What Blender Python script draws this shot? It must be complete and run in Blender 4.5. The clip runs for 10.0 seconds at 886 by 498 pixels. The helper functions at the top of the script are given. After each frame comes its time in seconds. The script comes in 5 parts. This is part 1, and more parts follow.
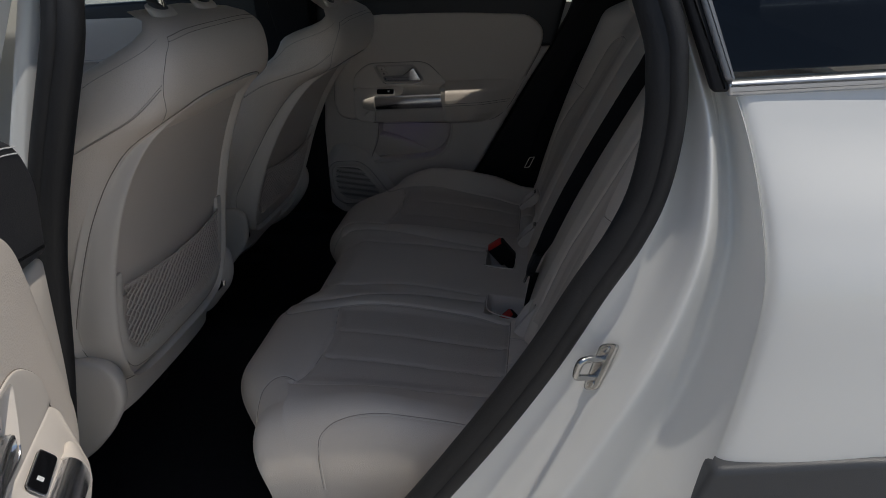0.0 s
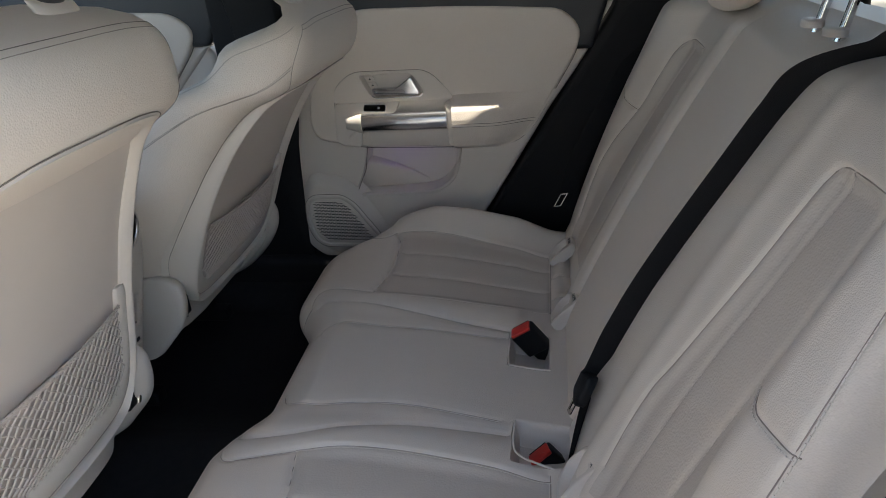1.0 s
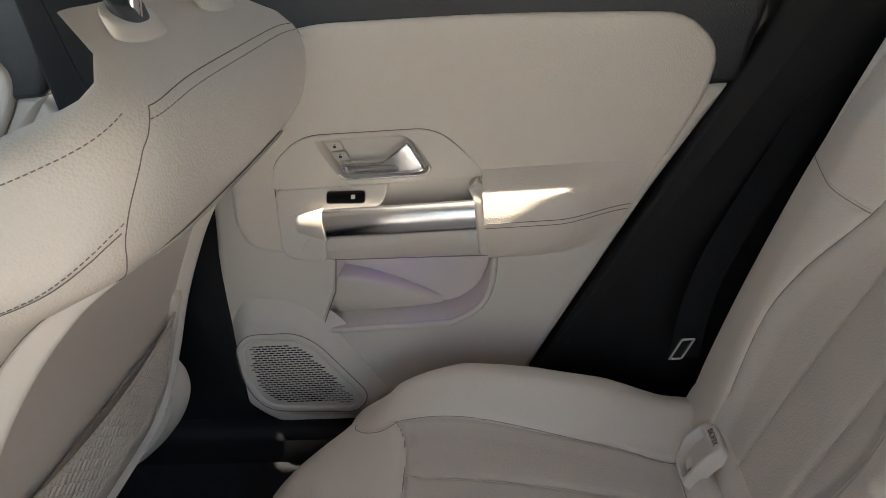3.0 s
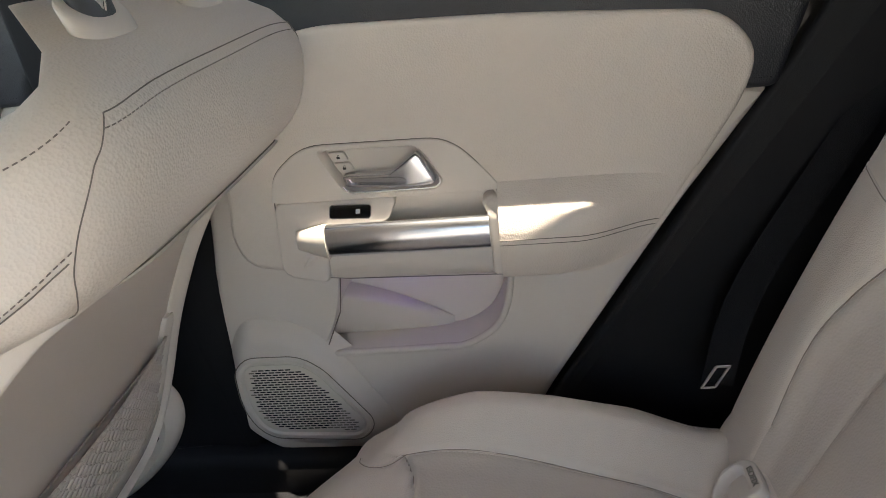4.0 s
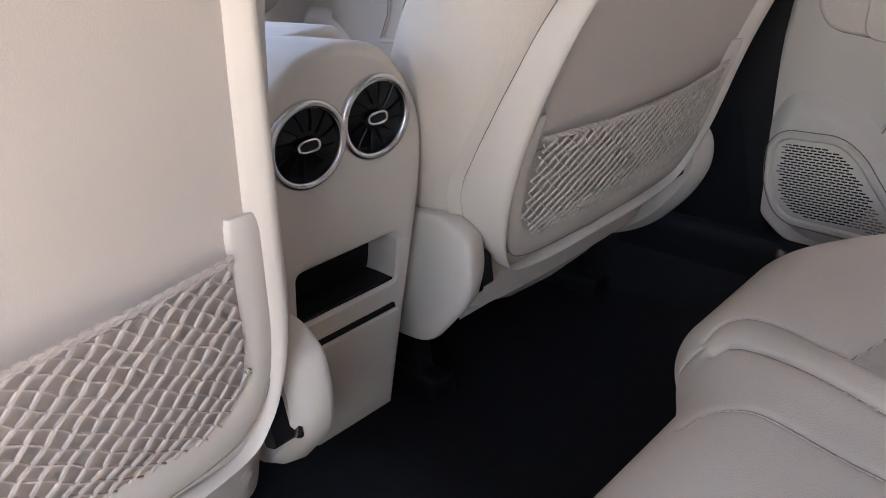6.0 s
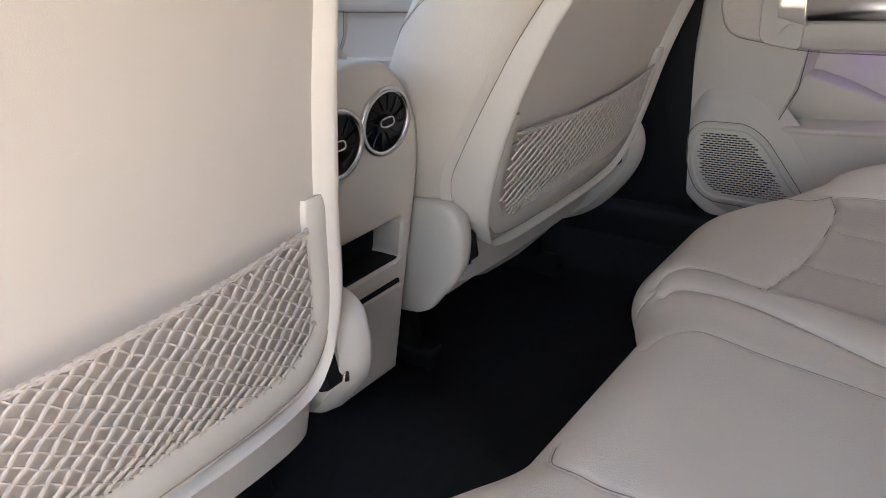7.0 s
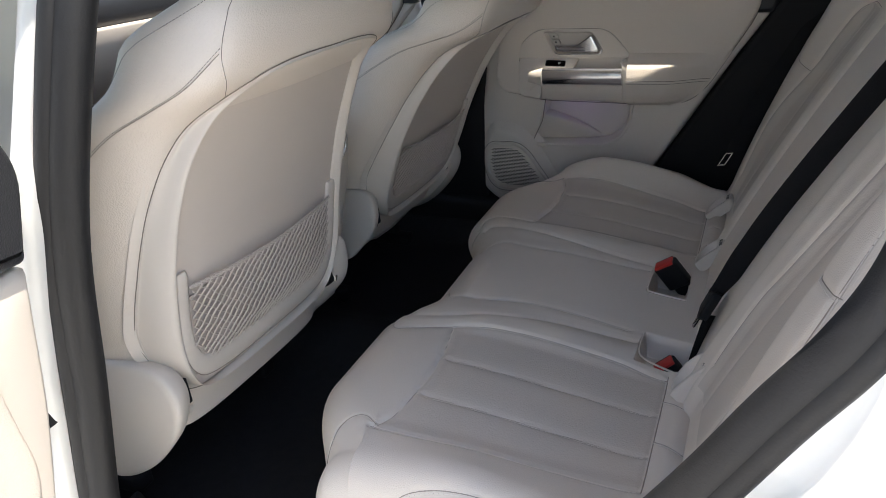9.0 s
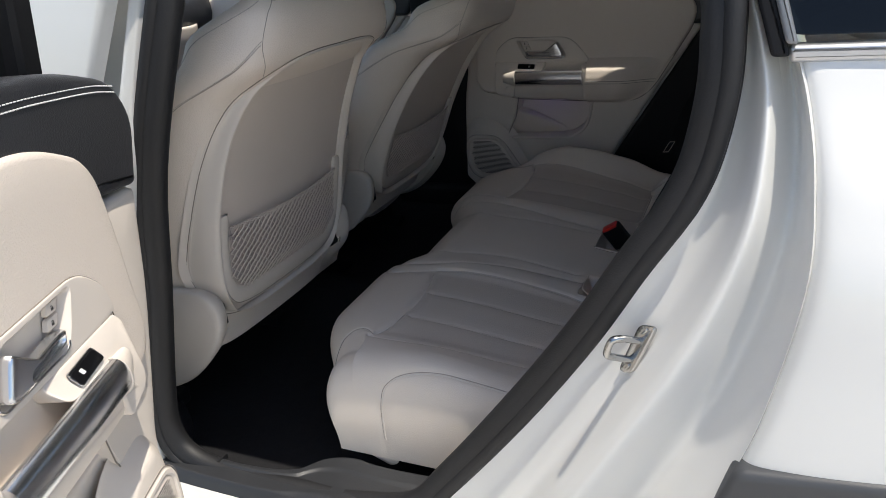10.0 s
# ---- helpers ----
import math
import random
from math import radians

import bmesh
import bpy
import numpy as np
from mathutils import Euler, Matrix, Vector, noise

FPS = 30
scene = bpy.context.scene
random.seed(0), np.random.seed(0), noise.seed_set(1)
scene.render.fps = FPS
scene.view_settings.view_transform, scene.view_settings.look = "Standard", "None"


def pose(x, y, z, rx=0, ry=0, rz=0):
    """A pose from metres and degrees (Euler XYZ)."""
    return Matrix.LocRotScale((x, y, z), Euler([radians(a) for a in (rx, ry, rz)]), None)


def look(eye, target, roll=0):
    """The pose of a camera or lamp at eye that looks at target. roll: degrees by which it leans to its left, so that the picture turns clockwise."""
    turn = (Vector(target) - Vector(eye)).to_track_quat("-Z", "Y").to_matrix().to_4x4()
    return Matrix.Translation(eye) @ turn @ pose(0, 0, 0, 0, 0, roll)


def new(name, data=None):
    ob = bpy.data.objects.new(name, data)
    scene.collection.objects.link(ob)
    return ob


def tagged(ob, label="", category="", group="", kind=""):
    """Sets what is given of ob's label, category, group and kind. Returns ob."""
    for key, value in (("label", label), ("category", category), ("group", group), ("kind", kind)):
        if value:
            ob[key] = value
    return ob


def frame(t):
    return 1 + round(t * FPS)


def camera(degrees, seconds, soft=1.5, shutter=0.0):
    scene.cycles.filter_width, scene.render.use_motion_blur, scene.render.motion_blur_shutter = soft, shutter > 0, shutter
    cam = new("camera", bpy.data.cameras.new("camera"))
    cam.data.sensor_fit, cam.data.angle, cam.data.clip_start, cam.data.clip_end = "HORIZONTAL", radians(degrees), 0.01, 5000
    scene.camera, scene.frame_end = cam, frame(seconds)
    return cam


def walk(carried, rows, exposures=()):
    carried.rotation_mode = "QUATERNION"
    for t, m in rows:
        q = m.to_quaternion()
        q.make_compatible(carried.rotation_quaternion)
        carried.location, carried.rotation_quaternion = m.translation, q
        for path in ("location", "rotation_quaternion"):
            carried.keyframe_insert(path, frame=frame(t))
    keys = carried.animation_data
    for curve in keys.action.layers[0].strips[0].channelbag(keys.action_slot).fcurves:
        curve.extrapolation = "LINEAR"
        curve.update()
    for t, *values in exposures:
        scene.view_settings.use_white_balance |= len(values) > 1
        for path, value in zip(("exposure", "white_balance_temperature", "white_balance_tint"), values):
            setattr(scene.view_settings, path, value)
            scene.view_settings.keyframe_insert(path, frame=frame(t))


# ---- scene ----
from mathutils.kdtree import KDTree

cam = camera(63.2, 10.0, soft=0.7)
PATH = [
    (0, (0.725, -1.593, 1.301), (0.433, 0.23, 0.532), -4.4),
    (0.5, (0.688, -1.329, 1.285), (0.393, 0.487, 0.502), -4.8),
    (1, (0.653, -1.053, 1.282), (0.344, 0.751, 0.475), -4.8),
    (1.5, (0.587, -0.761, 1.286), (0.281, 1.035, 0.46), -5.4),
    (2, (0.501, -0.532, 1.287), (0.235, 1.254, 0.427), -6.1),
    (2.5, (0.464, -0.356, 1.262), (0.238, 1.434, 0.398), -6.4),
    (4, (0.454, -0.168, 1.227), (0.19, 1.631, 0.394), -6.9),
    (4.5, (0.428, -0.206, 1.159), (-0.223, 1.502, 0.348), -6.8),
    (5, (0.437, -0.283, 1.083), (-0.605, 1.203, 0.242), -7.2),
    (5.5, (0.442, -0.337, 1.023), (-0.836, 0.95, 0.18), -7.2),
    (6, (0.447, -0.368, 1.008), (-0.93, 0.811, 0.163), -6.5),
    (7.3, (0.535, -0.617, 1.077), (-0.618, 0.781, 0.231), -7.7),
    (7.5, (0.555, -0.674, 1.103), (-0.523, 0.773, 0.239), -7.5),
    (8, (0.609, -0.86, 1.172), (-0.318, 0.679, 0.294), -6.6),
    (8.5, (0.668, -1.08, 1.223), (-0.162, 0.523, 0.361), -5.9),
    (9, (0.74, -1.263, 1.249), (-0.036, 0.393, 0.439), -5.0),
    (9.5, (0.843, -1.456, 1.252), (0.079, 0.23, 0.492), -5.0),
    (10, (0.892, -1.562, 1.259), (0.128, 0.119, 0.489), -4.8),
]
walk(cam, [(t, look(eye, target, roll)) for t, eye, target, roll in PATH],
     [(t, stops, kelvin, tint) for t, stops, kelvin, tint in ((0.0, -0.75, 6600, 9), (0.5, 0.57, 6600, 8), (1.0, 1.55, 6950, 8), (1.5, 2.0, 7350, 7), (2.0, 2.2, 7550, 7), (2.5, 2.25, 7550, 8), (4.0, 2.44, 7450, 10), (5.0, 2.66, 6900, 11), (5.5, 2.66, 7200, 16), (6.2, 2.66, 7400, 16), (7.3, 2.58, 7500, 11), (8.0, 2.25, 7250, 10), (8.5, 1.9, 7050, 9), (9.0, 1.42, 6900, 9), (9.5, 0.8, 6650, 9), (10.0, 0.36, 6750, 9))])

# ---------------------------------------------------------------- world and sun
SUN = Vector((0.28, -0.05, 0.955)).normalized()      # towards the sun
world = bpy.data.worlds.new("sky")
scene.world = world
world.use_nodes = True
wn = world.node_tree.nodes
sky = wn.new("ShaderNodeTexSky")
sky.sky_type, sky.sun_disc = "NISHITA", False
sky.sun_elevation = math.asin(SUN.z)
sky.sun_rotation = math.atan2(SUN.x, SUN.y)
world.node_tree.links.new(sky.outputs[0], wn["Background"].inputs[0])
wn["Background"].inputs[1].default_value = 0.15
sun = new("sun", bpy.data.lights.new("sun", "SUN"))
sun.data.energy, sun.data.angle, sun.data.color = 3.9, radians(0.5), (1.0, 0.95, 0.87)
sun.matrix_world = look(SUN * 20, (0, 0, 0))
sun.location = SUN * 20


# ---------------------------------------------------------------- materials
def material(name, color, rough=0.5, metal=0.0, grain=0.0, grain_size=300.0, mottle=0.06, mottle_size=9.0,
             coat=0.0, spec=0.5, cells=False, depth=0.001, sheen=0.0, wrinkle=0.0):
    """A surface with its colour, a slow mottle, fine relief and uneven gloss."""
    m = bpy.data.materials.new(name)
    m.use_nodes = True
    t = m.node_tree
    n, link = t.nodes, t.links.new
    b = n["Principled BSDF"]
    b.inputs["Metallic"].default_value = metal
    b.inputs["Coat Weight"].default_value = coat
    b.inputs["Coat Roughness"].default_value = 0.03
    b.inputs["Specular IOR Level"].default_value = spec
    b.inputs["Sheen Weight"].default_value = sheen
    co = n.new("ShaderNodeTexCoord")
    slow = n.new("ShaderNodeTexNoise")
    slow.inputs["Scale"].default_value, slow.inputs["Detail"].default_value = mottle_size, 5
    link(co.outputs["Object"], slow.inputs["Vector"])
    ramp = n.new("ShaderNodeMix")
    ramp.data_type = "RGBA"
    ramp.inputs[6].default_value = (*[c * (1 - mottle) for c in color], 1)
    ramp.inputs[7].default_value = (*[min(1, c * (1 + mottle)) for c in color], 1)
    link(slow.outputs["Fac"], ramp.inputs[0])
    link(ramp.outputs[2], b.inputs["Base Color"])
    rr = n.new("ShaderNodeMapRange")
    rr.inputs["To Min"].default_value, rr.inputs["To Max"].default_value = rough * 0.88, min(1, rough * 1.12)
    link(slow.outputs["Fac"], rr.inputs["Value"])
    link(rr.outputs[0], b.inputs["Roughness"])
    if grain:
        fine = n.new("ShaderNodeTexVoronoi" if cells else "ShaderNodeTexNoise")
        fine.inputs["Scale"].default_value = grain_size
        link(co.outputs["Object"], fine.inputs["Vector"])
        bump = n.new("ShaderNodeBump")
        bump.inputs["Strength"].default_value, bump.inputs["Distance"].default_value = grain, depth
        link(fine.outputs["Distance" if cells else "Fac"], bump.inputs["Height"])
        if wrinkle:
            fold = n.new("ShaderNodeTexNoise")
            fold.inputs["Scale"].default_value, fold.inputs["Detail"].default_value, fold.inputs["Distortion"].default_value = 22, 4, 0.6
            link(co.outputs["Object"], fold.inputs["Vector"])
            wide = n.new("ShaderNodeBump")
            wide.inputs["Strength"].default_value, wide.inputs["Distance"].default_value = wrinkle, 0.004
            link(fold.outputs["Fac"], wide.inputs["Height"])
            link(wide.outputs[0], bump.inputs["Normal"])
        link(bump.outputs[0], b.inputs["Normal"])
    return m


LEATHER = material("beige_leather", (0.73, 0.645, 0.565), 0.46, grain=0.5, grain_size=430, mottle=0.03, cells=True, depth=0.0007, wrinkle=0.05)
PERFORATED = material("perforated_leather_insert", (0.61, 0.54, 0.472), 0.55, grain=0.45, grain_size=330, mottle=0.03, cells=True, depth=0.0006)
SMOOTH = material("smooth_beige_leather", (0.73, 0.65, 0.57), 0.5, grain=0.4, grain_size=620, mottle=0.035, cells=True, depth=0.0006, wrinkle=0.07)
STITCH = material("cream_thread", (0.74, 0.68, 0.61), 0.7)
STITCH_DARK = material("grey_beige_thread", (0.25, 0.21, 0.18), 0.8)
SEAM_SOFT = material("beige_seam_groove", (0.36, 0.305, 0.26), 0.85)
SEAM = material("seam_groove", (0.22, 0.19, 0.16), 0.85)
TRIM = material("beige_plastic", (0.70, 0.63, 0.56), 0.5, grain=0.25, grain_size=900, mottle=0.02, depth=0.0004)
SHELL = material("beige_backrest_shell", (0.66, 0.58, 0.515), 0.5, grain=0.4, grain_size=800, mottle=0.03, depth=0.0004)
# panel beige darkened to stand for the net cords' shadow
NET_SHADE = material("beige_net_shade", (0.50, 0.43, 0.38), 0.9, grain=0.4, grain_size=1500)
NET = material("beige_net_cord", (0.58, 0.50, 0.445), 0.75, grain=0.4, grain_size=1500)
BLACK = material("black_grained_plastic", (0.012, 0.012, 0.0135), 0.58, grain=0.4, grain_size=700, mottle=0.2, depth=0.0005, spec=0.22)
DARK = material("dark_soft_trim", (0.03, 0.031, 0.035), 0.45, grain=0.5, grain_size=500, mottle=0.1, cells=True, depth=0.0007)
RUBBER = material("black_rubber", (0.011, 0.011, 0.0125), 0.6, grain=0.3, grain_size=400, mottle=0.3, mottle_size=30)
CARPET = material("black_carpet", (0.026, 0.026, 0.029), 0.95, grain=1.0, grain_size=1100, mottle=0.4, mottle_size=60, depth=0.004, spec=0.2)
UNDER = material("brown_felt", (0.20, 0.16, 0.14), 0.95, grain=0.8, grain_size=900, mottle=0.3, mottle_size=80)
CHROME = material("brushed_metal", (0.72, 0.73, 0.75), 0.24, metal=1.0, mottle=0.03, mottle_size=40)
BRIGHT = material("polished_chrome", (0.85, 0.86, 0.88), 0.08, metal=1.0, mottle=0.02)
STEEL = material("zinc_plated_steel", (0.48, 0.475, 0.46), 0.22, metal=1.0, mottle=0.12, mottle_size=90)
GLOSS = material("piano_black", (0.006, 0.006, 0.007), 0.2, mottle=0.1, spec=0.3)
WHITE = material("white_car_paint", (0.74, 0.733, 0.705), 0.30, mottle=0.012, mottle_size=3, coat=1.0)
RED = material("red_release_button", (0.62, 0.035, 0.03), 0.35, mottle=0.08)
WEB = material("black_webbing", (0.011, 0.011, 0.0125), 0.8, spec=0.2, grain=0.8, grain_size=900, mottle=0.15, mottle_size=50)
GREY_BLACK = material("dark_sill_plastic", (0.026, 0.027, 0.030), 0.42, grain=0.4, grain_size=600, mottle=0.15, mottle_size=25)
GREY = material("grey_plastic", (0.055, 0.057, 0.062), 0.45, grain=0.3, grain_size=900)
PRINT = material("dark_print", (0.05, 0.045, 0.04), 0.6)
PALE = material("pale_print", (0.7, 0.7, 0.7), 0.5)
CONCRETE = material("pale_concrete", (0.54, 0.51, 0.47), 0.85, grain=0.5, grain_size=60, mottle=0.2, mottle_size=0.8, depth=0.004)
HEADLINER = material("grey_headliner", (0.26, 0.25, 0.235), 0.95, grain=0.5, grain_size=900)


def glass_material(name, tint, rough=0.0):
    m = bpy.data.materials.new(name)
    m.use_nodes = True
    n, link = m.node_tree.nodes, m.node_tree.links.new
    n.remove(n["Principled BSDF"])
    clear, shine, mix, fres = (n.new("ShaderNode" + k) for k in ("BsdfTransparent", "BsdfGlossy", "MixShader", "Fresnel"))
    clear.inputs[0].default_value = (*tint, 1)
    shine.inputs["Roughness"].default_value = rough
    fres.inputs[0].default_value = 1.5
    link(fres.outputs[0], mix.inputs[0])
    link(clear.outputs[0], mix.inputs[1])
    link(shine.outputs[0], mix.inputs[2])
    link(mix.outputs[0], n["Material Output"].inputs[0])
    return m


VIOLET = bpy.data.materials.new("violet_light")
VIOLET.use_nodes = True
VIOLET.node_tree.nodes["Principled BSDF"].inputs["Emission Color"].default_value = (0.30, 0.16, 1.0, 1)
VIOLET.node_tree.nodes["Principled BSDF"].inputs["Emission Strength"].default_value = 0.9
GLASS = glass_material("window_glass", (0.86, 0.9, 0.88))
TINTED = glass_material("tinted_glass", (0.10, 0.11, 0.12))
PRIVACY = glass_material("privacy_glass", (0.13, 0.14, 0.145))
SILVER = material("satin_silver_trim", (0.55, 0.56, 0.58), 0.38, metal=0.85, mottle=0.05, mottle_size=30)
EDGE = material("dark_silver_edge", (0.22, 0.225, 0.235), 0.45, metal=0.4, mottle=0.05)

# ---------------------------------------------------------------- building tools
ORIGIN = {}


def thing(name, at, label, category, group="", kind=""):
    ob = new(name)
    ob.empty_display_size = 0.05
    ob.location = at
    ORIGIN[ob.name] = Vector(at)
    return tagged(ob, label, category, group, kind)


def part(name, bm, mat, parent, label="", flat=False, sharp=42):
    """Links a bmesh, given in the place's own metres, as one mesh under a thing or a part."""
    bmesh.ops.recalc_face_normals(bm, faces=bm.faces)
    top = parent
    while top.parent:
        top = top.parent
    bm.transform(Matrix.Translation(-ORIGIN[top.name]))
    me = bpy.data.meshes.new(name)
    bm.to_mesh(me)
    bm.free()
    if not flat:
        me.polygons.foreach_set("use_smooth", [True] * len(me.polygons))
        me.set_sharp_from_angle(angle=radians(sharp))
    me.materials.append(mat)
    ob = new(name, me)
    ob.parent = parent
    return tagged(ob, label)


def solid(name, bm, mat, label, category, kind="", flat=False, group=""):
    """A top-level thing that is one mesh; its origin is at the foot of its bounds."""
    vs = np.array([v.co[:] for v in bm.verts])
    at = Vector(((vs[:, 0].min() + vs[:, 0].max()) / 2, (vs[:, 1].min() + vs[:, 1].max()) / 2, vs[:, 2].min()))
    bmesh.ops.recalc_face_normals(bm, faces=bm.faces)
    bm.transform(Matrix.Translation(-at))
    me = bpy.data.meshes.new(name)
    bm.to_mesh(me)
    bm.free()
    if not flat:
        me.polygons.foreach_set("use_smooth", [True] * len(me.polygons))
        me.set_sharp_from_angle(angle=radians(42))
    me.materials.append(mat)
    ob = new(name, me)
    ob.location = at
    ORIGIN[ob.name] = at
    return tagged(ob, label, category, group, kind)


def raw(verts, faces):
    bm = bmesh.new()
    vs = [bm.verts.new(v) for v in verts]
    for f in faces:
        bm.faces.new([vs[i] for i in f])
    return bm


def grid(fn, nu, nv, round_u=False, thick=None):
    """A sheet fn(u, v), u and v from 0 to 1. thick: a second sheet displaced by that vector closes it to a body."""
    cols = nu if round_u else nu + 1
    vs = [Vector(fn(i / nu, j / nv)) for j in range(nv + 1) for i in range(cols)]
    fs = [(j * cols + i, j * cols + (i + 1) % cols, (j + 1) * cols + (i + 1) % cols, (j + 1) * cols + i)
          for j in range(nv) for i in range(nu)]
    if thick is not None:
        k, off = len(vs), Vector(thick)
        vs += [v + off for v in vs]
        fs += [tuple(a + k for a in f) for f in fs]
        rim = [i for i in range(cols)] + [j * cols + cols - 1 for j in range(1, nv + 1)]
        rim += [nv * cols + i for i in range(cols - 2, -1, -1)] + [j * cols for j in range(nv - 1, 0, -1)]
        fs += [(a, b, b + k, a + k) for a, b in zip(rim, rim[1:] + rim[:1])]
    return raw(vs, fs)


def loft(rings, caps=True, closed=False):
    """A skin over rings of equally many points."""
    n, k = len(rings[0]), len(rings)
    vs = [p for r in rings for p in r]
    fs = [(j * n + i, j * n + (i + 1) % n, ((j + 1) % k) * n + (i + 1) % n, ((j + 1) % k) * n + i)
          for j in range(k if closed else k - 1) for i in range(n)]
    if caps and not closed:
        fs += [tuple(range(n)), tuple((k - 1) * n + i for i in range(n))]
    return raw(vs, fs)


def spline(pts, per=8, closed=False):
    """A smooth line through points (Catmull-Rom)."""
    p = [Vector(q) for q in pts]
    n, out = len(p), []
    for i in range(n if closed else n - 1):
        if closed:
            a, b, c, d = p[i - 1], p[i], p[(i + 1) % n], p[(i + 2) % n]
        else:
            a, b, c, d = p[max(i - 1, 0)], p[i], p[i + 1], p[min(i + 2, n - 1)]
        for k in range(per):
            t = k / per
            out.append(0.5 * ((2 * b) + (c - a) * t + (2 * a - 5 * b + 4 * c - d) * t * t + (3 * b - a - 3 * c + d) * t ** 3))
    return out if closed else out + [p[-1]]


def tube(path, r, n=8, closed=False, flat=1.0, side=None, radii=None):
    """A round or flattened bar along a path. side: the direction in which it keeps its full width."""
    path = [Vector(p) for p in path]
    k, rings, last = len(path), [], None
    for i, p in enumerate(path):
        d = (path[(i + 1) % k] - path[i - 1]) if closed else (path[min(i + 1, k - 1)] - path[max(i - 1, 0)])
        d = d.normalized() if d.length > 1e-9 else Vector((0, 0, 1))
        ref = Vector(side) if side is not None else (last if last is not None else (Vector((0, 0, 1)) if abs(d.z) < 0.9 else Vector((1, 0, 0))))
        a = (ref - d * ref.dot(d))
        a = a.normalized() if a.length > 1e-6 else d.orthogonal().normalized()
        b = d.cross(a)
        last = a
        rr = radii[i] if radii else r
        rings.append([p + a * (rr * math.cos(2 * math.pi * j / n)) + b * (rr * flat * math.sin(2 * math.pi * j / n)) for j in range(n)])
    return loft(rings, closed=closed)


def fillet(pts, r, n=5):
    """Rounds the corners of a flat outline. r: one radius, or one for each corner."""
    out, k = [], len(pts)
    for i in range(k):
        a, b, c = (Vector((*pts[j % k][:2], 0)) for j in (i - 1, i, i + 1))
        u, w = (a - b), (c - b)
        rr = min(r[i] if isinstance(r, (list, tuple)) else r, u.length * 0.48, w.length * 0.48)
        p, q = b + u.normalized() * rr, b + w.normalized() * rr
        for j in range(n + 1):
            t = j / n
            m = p * (1 - t) ** 2 + b * (2 * t * (1 - t)) + q * t * t
            out.append((m.x, m.y))
    return out


def inset(pts, d):
    """The outline moved inwards by d."""
    k = len(pts)
    area = sum(pts[i][0] * pts[(i + 1) % k][1] - pts[(i + 1) % k][0] * pts[i][1] for i in range(k))
    s, out = (1 if area > 0 else -1), []
    for i in range(k):
        a, b, c = Vector(pts[i - 1]), Vector(pts[i]), Vector(pts[(i + 1) % k])
        e, f = b - a, c - b
        e = e.normalized() if e.length > 1e-9 else f.normalized()
        f = f.normalized() if f.length > 1e-9 else e
        m = (e + f).normalized() if (e + f).length > 1e-6 else e
        nrm = Vector((-m.y, m.x)) * s
        out.append(tuple(b + nrm * (d / max(0.5, m.dot(e)))))
    return out


def slab(outline, to3, depth, bevel=0.004, steps=3, dome=0.0):
    """A plate with a rounded front edge: to3(a, b, h) lays it into the place, h runs from 0 to depth."""
    rings = [[to3(a, b, 0) for a, b in outline]]
    for i in range(steps + 1):
        q = math.pi / 2 * i / steps
        pts = inset(outline, bevel * (1 - math.cos(q))) if i else outline
        rings.append([to3(a, b, depth - bevel + bevel * math.sin(q)) for a, b in pts])
    return loft(rings)


def frame_ring(outline, to3, width, depth, bevel=0.002):
    """A frame of that width inside an outline."""
    inner = inset(outline, width)
    rings = [[to3(a, b, 0) for a, b in outline], [to3(a, b, depth - bevel) for a, b in outline],
             [to3(a, b, depth) for a, b in inset(outline, bevel)], [to3(a, b, depth) for a, b in inset(outline, width - bevel)],
             [to3(a, b, depth - bevel) for a, b in inner], [to3(a, b, 0) for a, b in inner]]
    return loft(rings, closed=True)


def box(x0, y0, z0, x1, y1, z1, bevel=0.01):
    o = fillet([(x0, y0), (x1, y0), (x1, y1), (x0, y1)], bevel * 1.2, 3)
    rings = []
    for side, ks in ((0, (3, 2, 1, 0)), (1, (0, 1, 2, 3))):
        for k in ks:
            q = math.pi / 6 * k
            rings.append([(a, b, z1 - bevel + bevel * math.sin(q) if side else z0 + bevel - bevel * math.sin(q)) for a, b in inset(o, bevel * (1 - math.cos(q)))])
    return loft(rings)


def round_sample(pts, c, n):
    """An outline met by n rays from the point c."""
    out, k = [], len(pts)
    for i in range(n):
        q = 2 * math.pi * i / n
        dx, dy, best = math.cos(q), math.sin(q), None
        for j in range(k):
            (ax, ay), (bx, by) = pts[j][:2], pts[(j + 1) % k][:2]
            ex, ey = bx - ax, by - ay
            det = ex * dy - ey * dx
            if abs(det) < 1e-12:
                continue
            t = (ex * (ay - c[1]) - ey * (ax - c[0])) / det
            s = (dx * (ay - c[1]) - dy * (ax - c[0])) / det
            if -1e-9 <= s <= 1 + 1e-9 and t > 0 and (best is None or t > best):
                best = t
        out.append((c[0] + dx * (best or 0.01), c[1] + dy * (best or 0.01)))
    return out


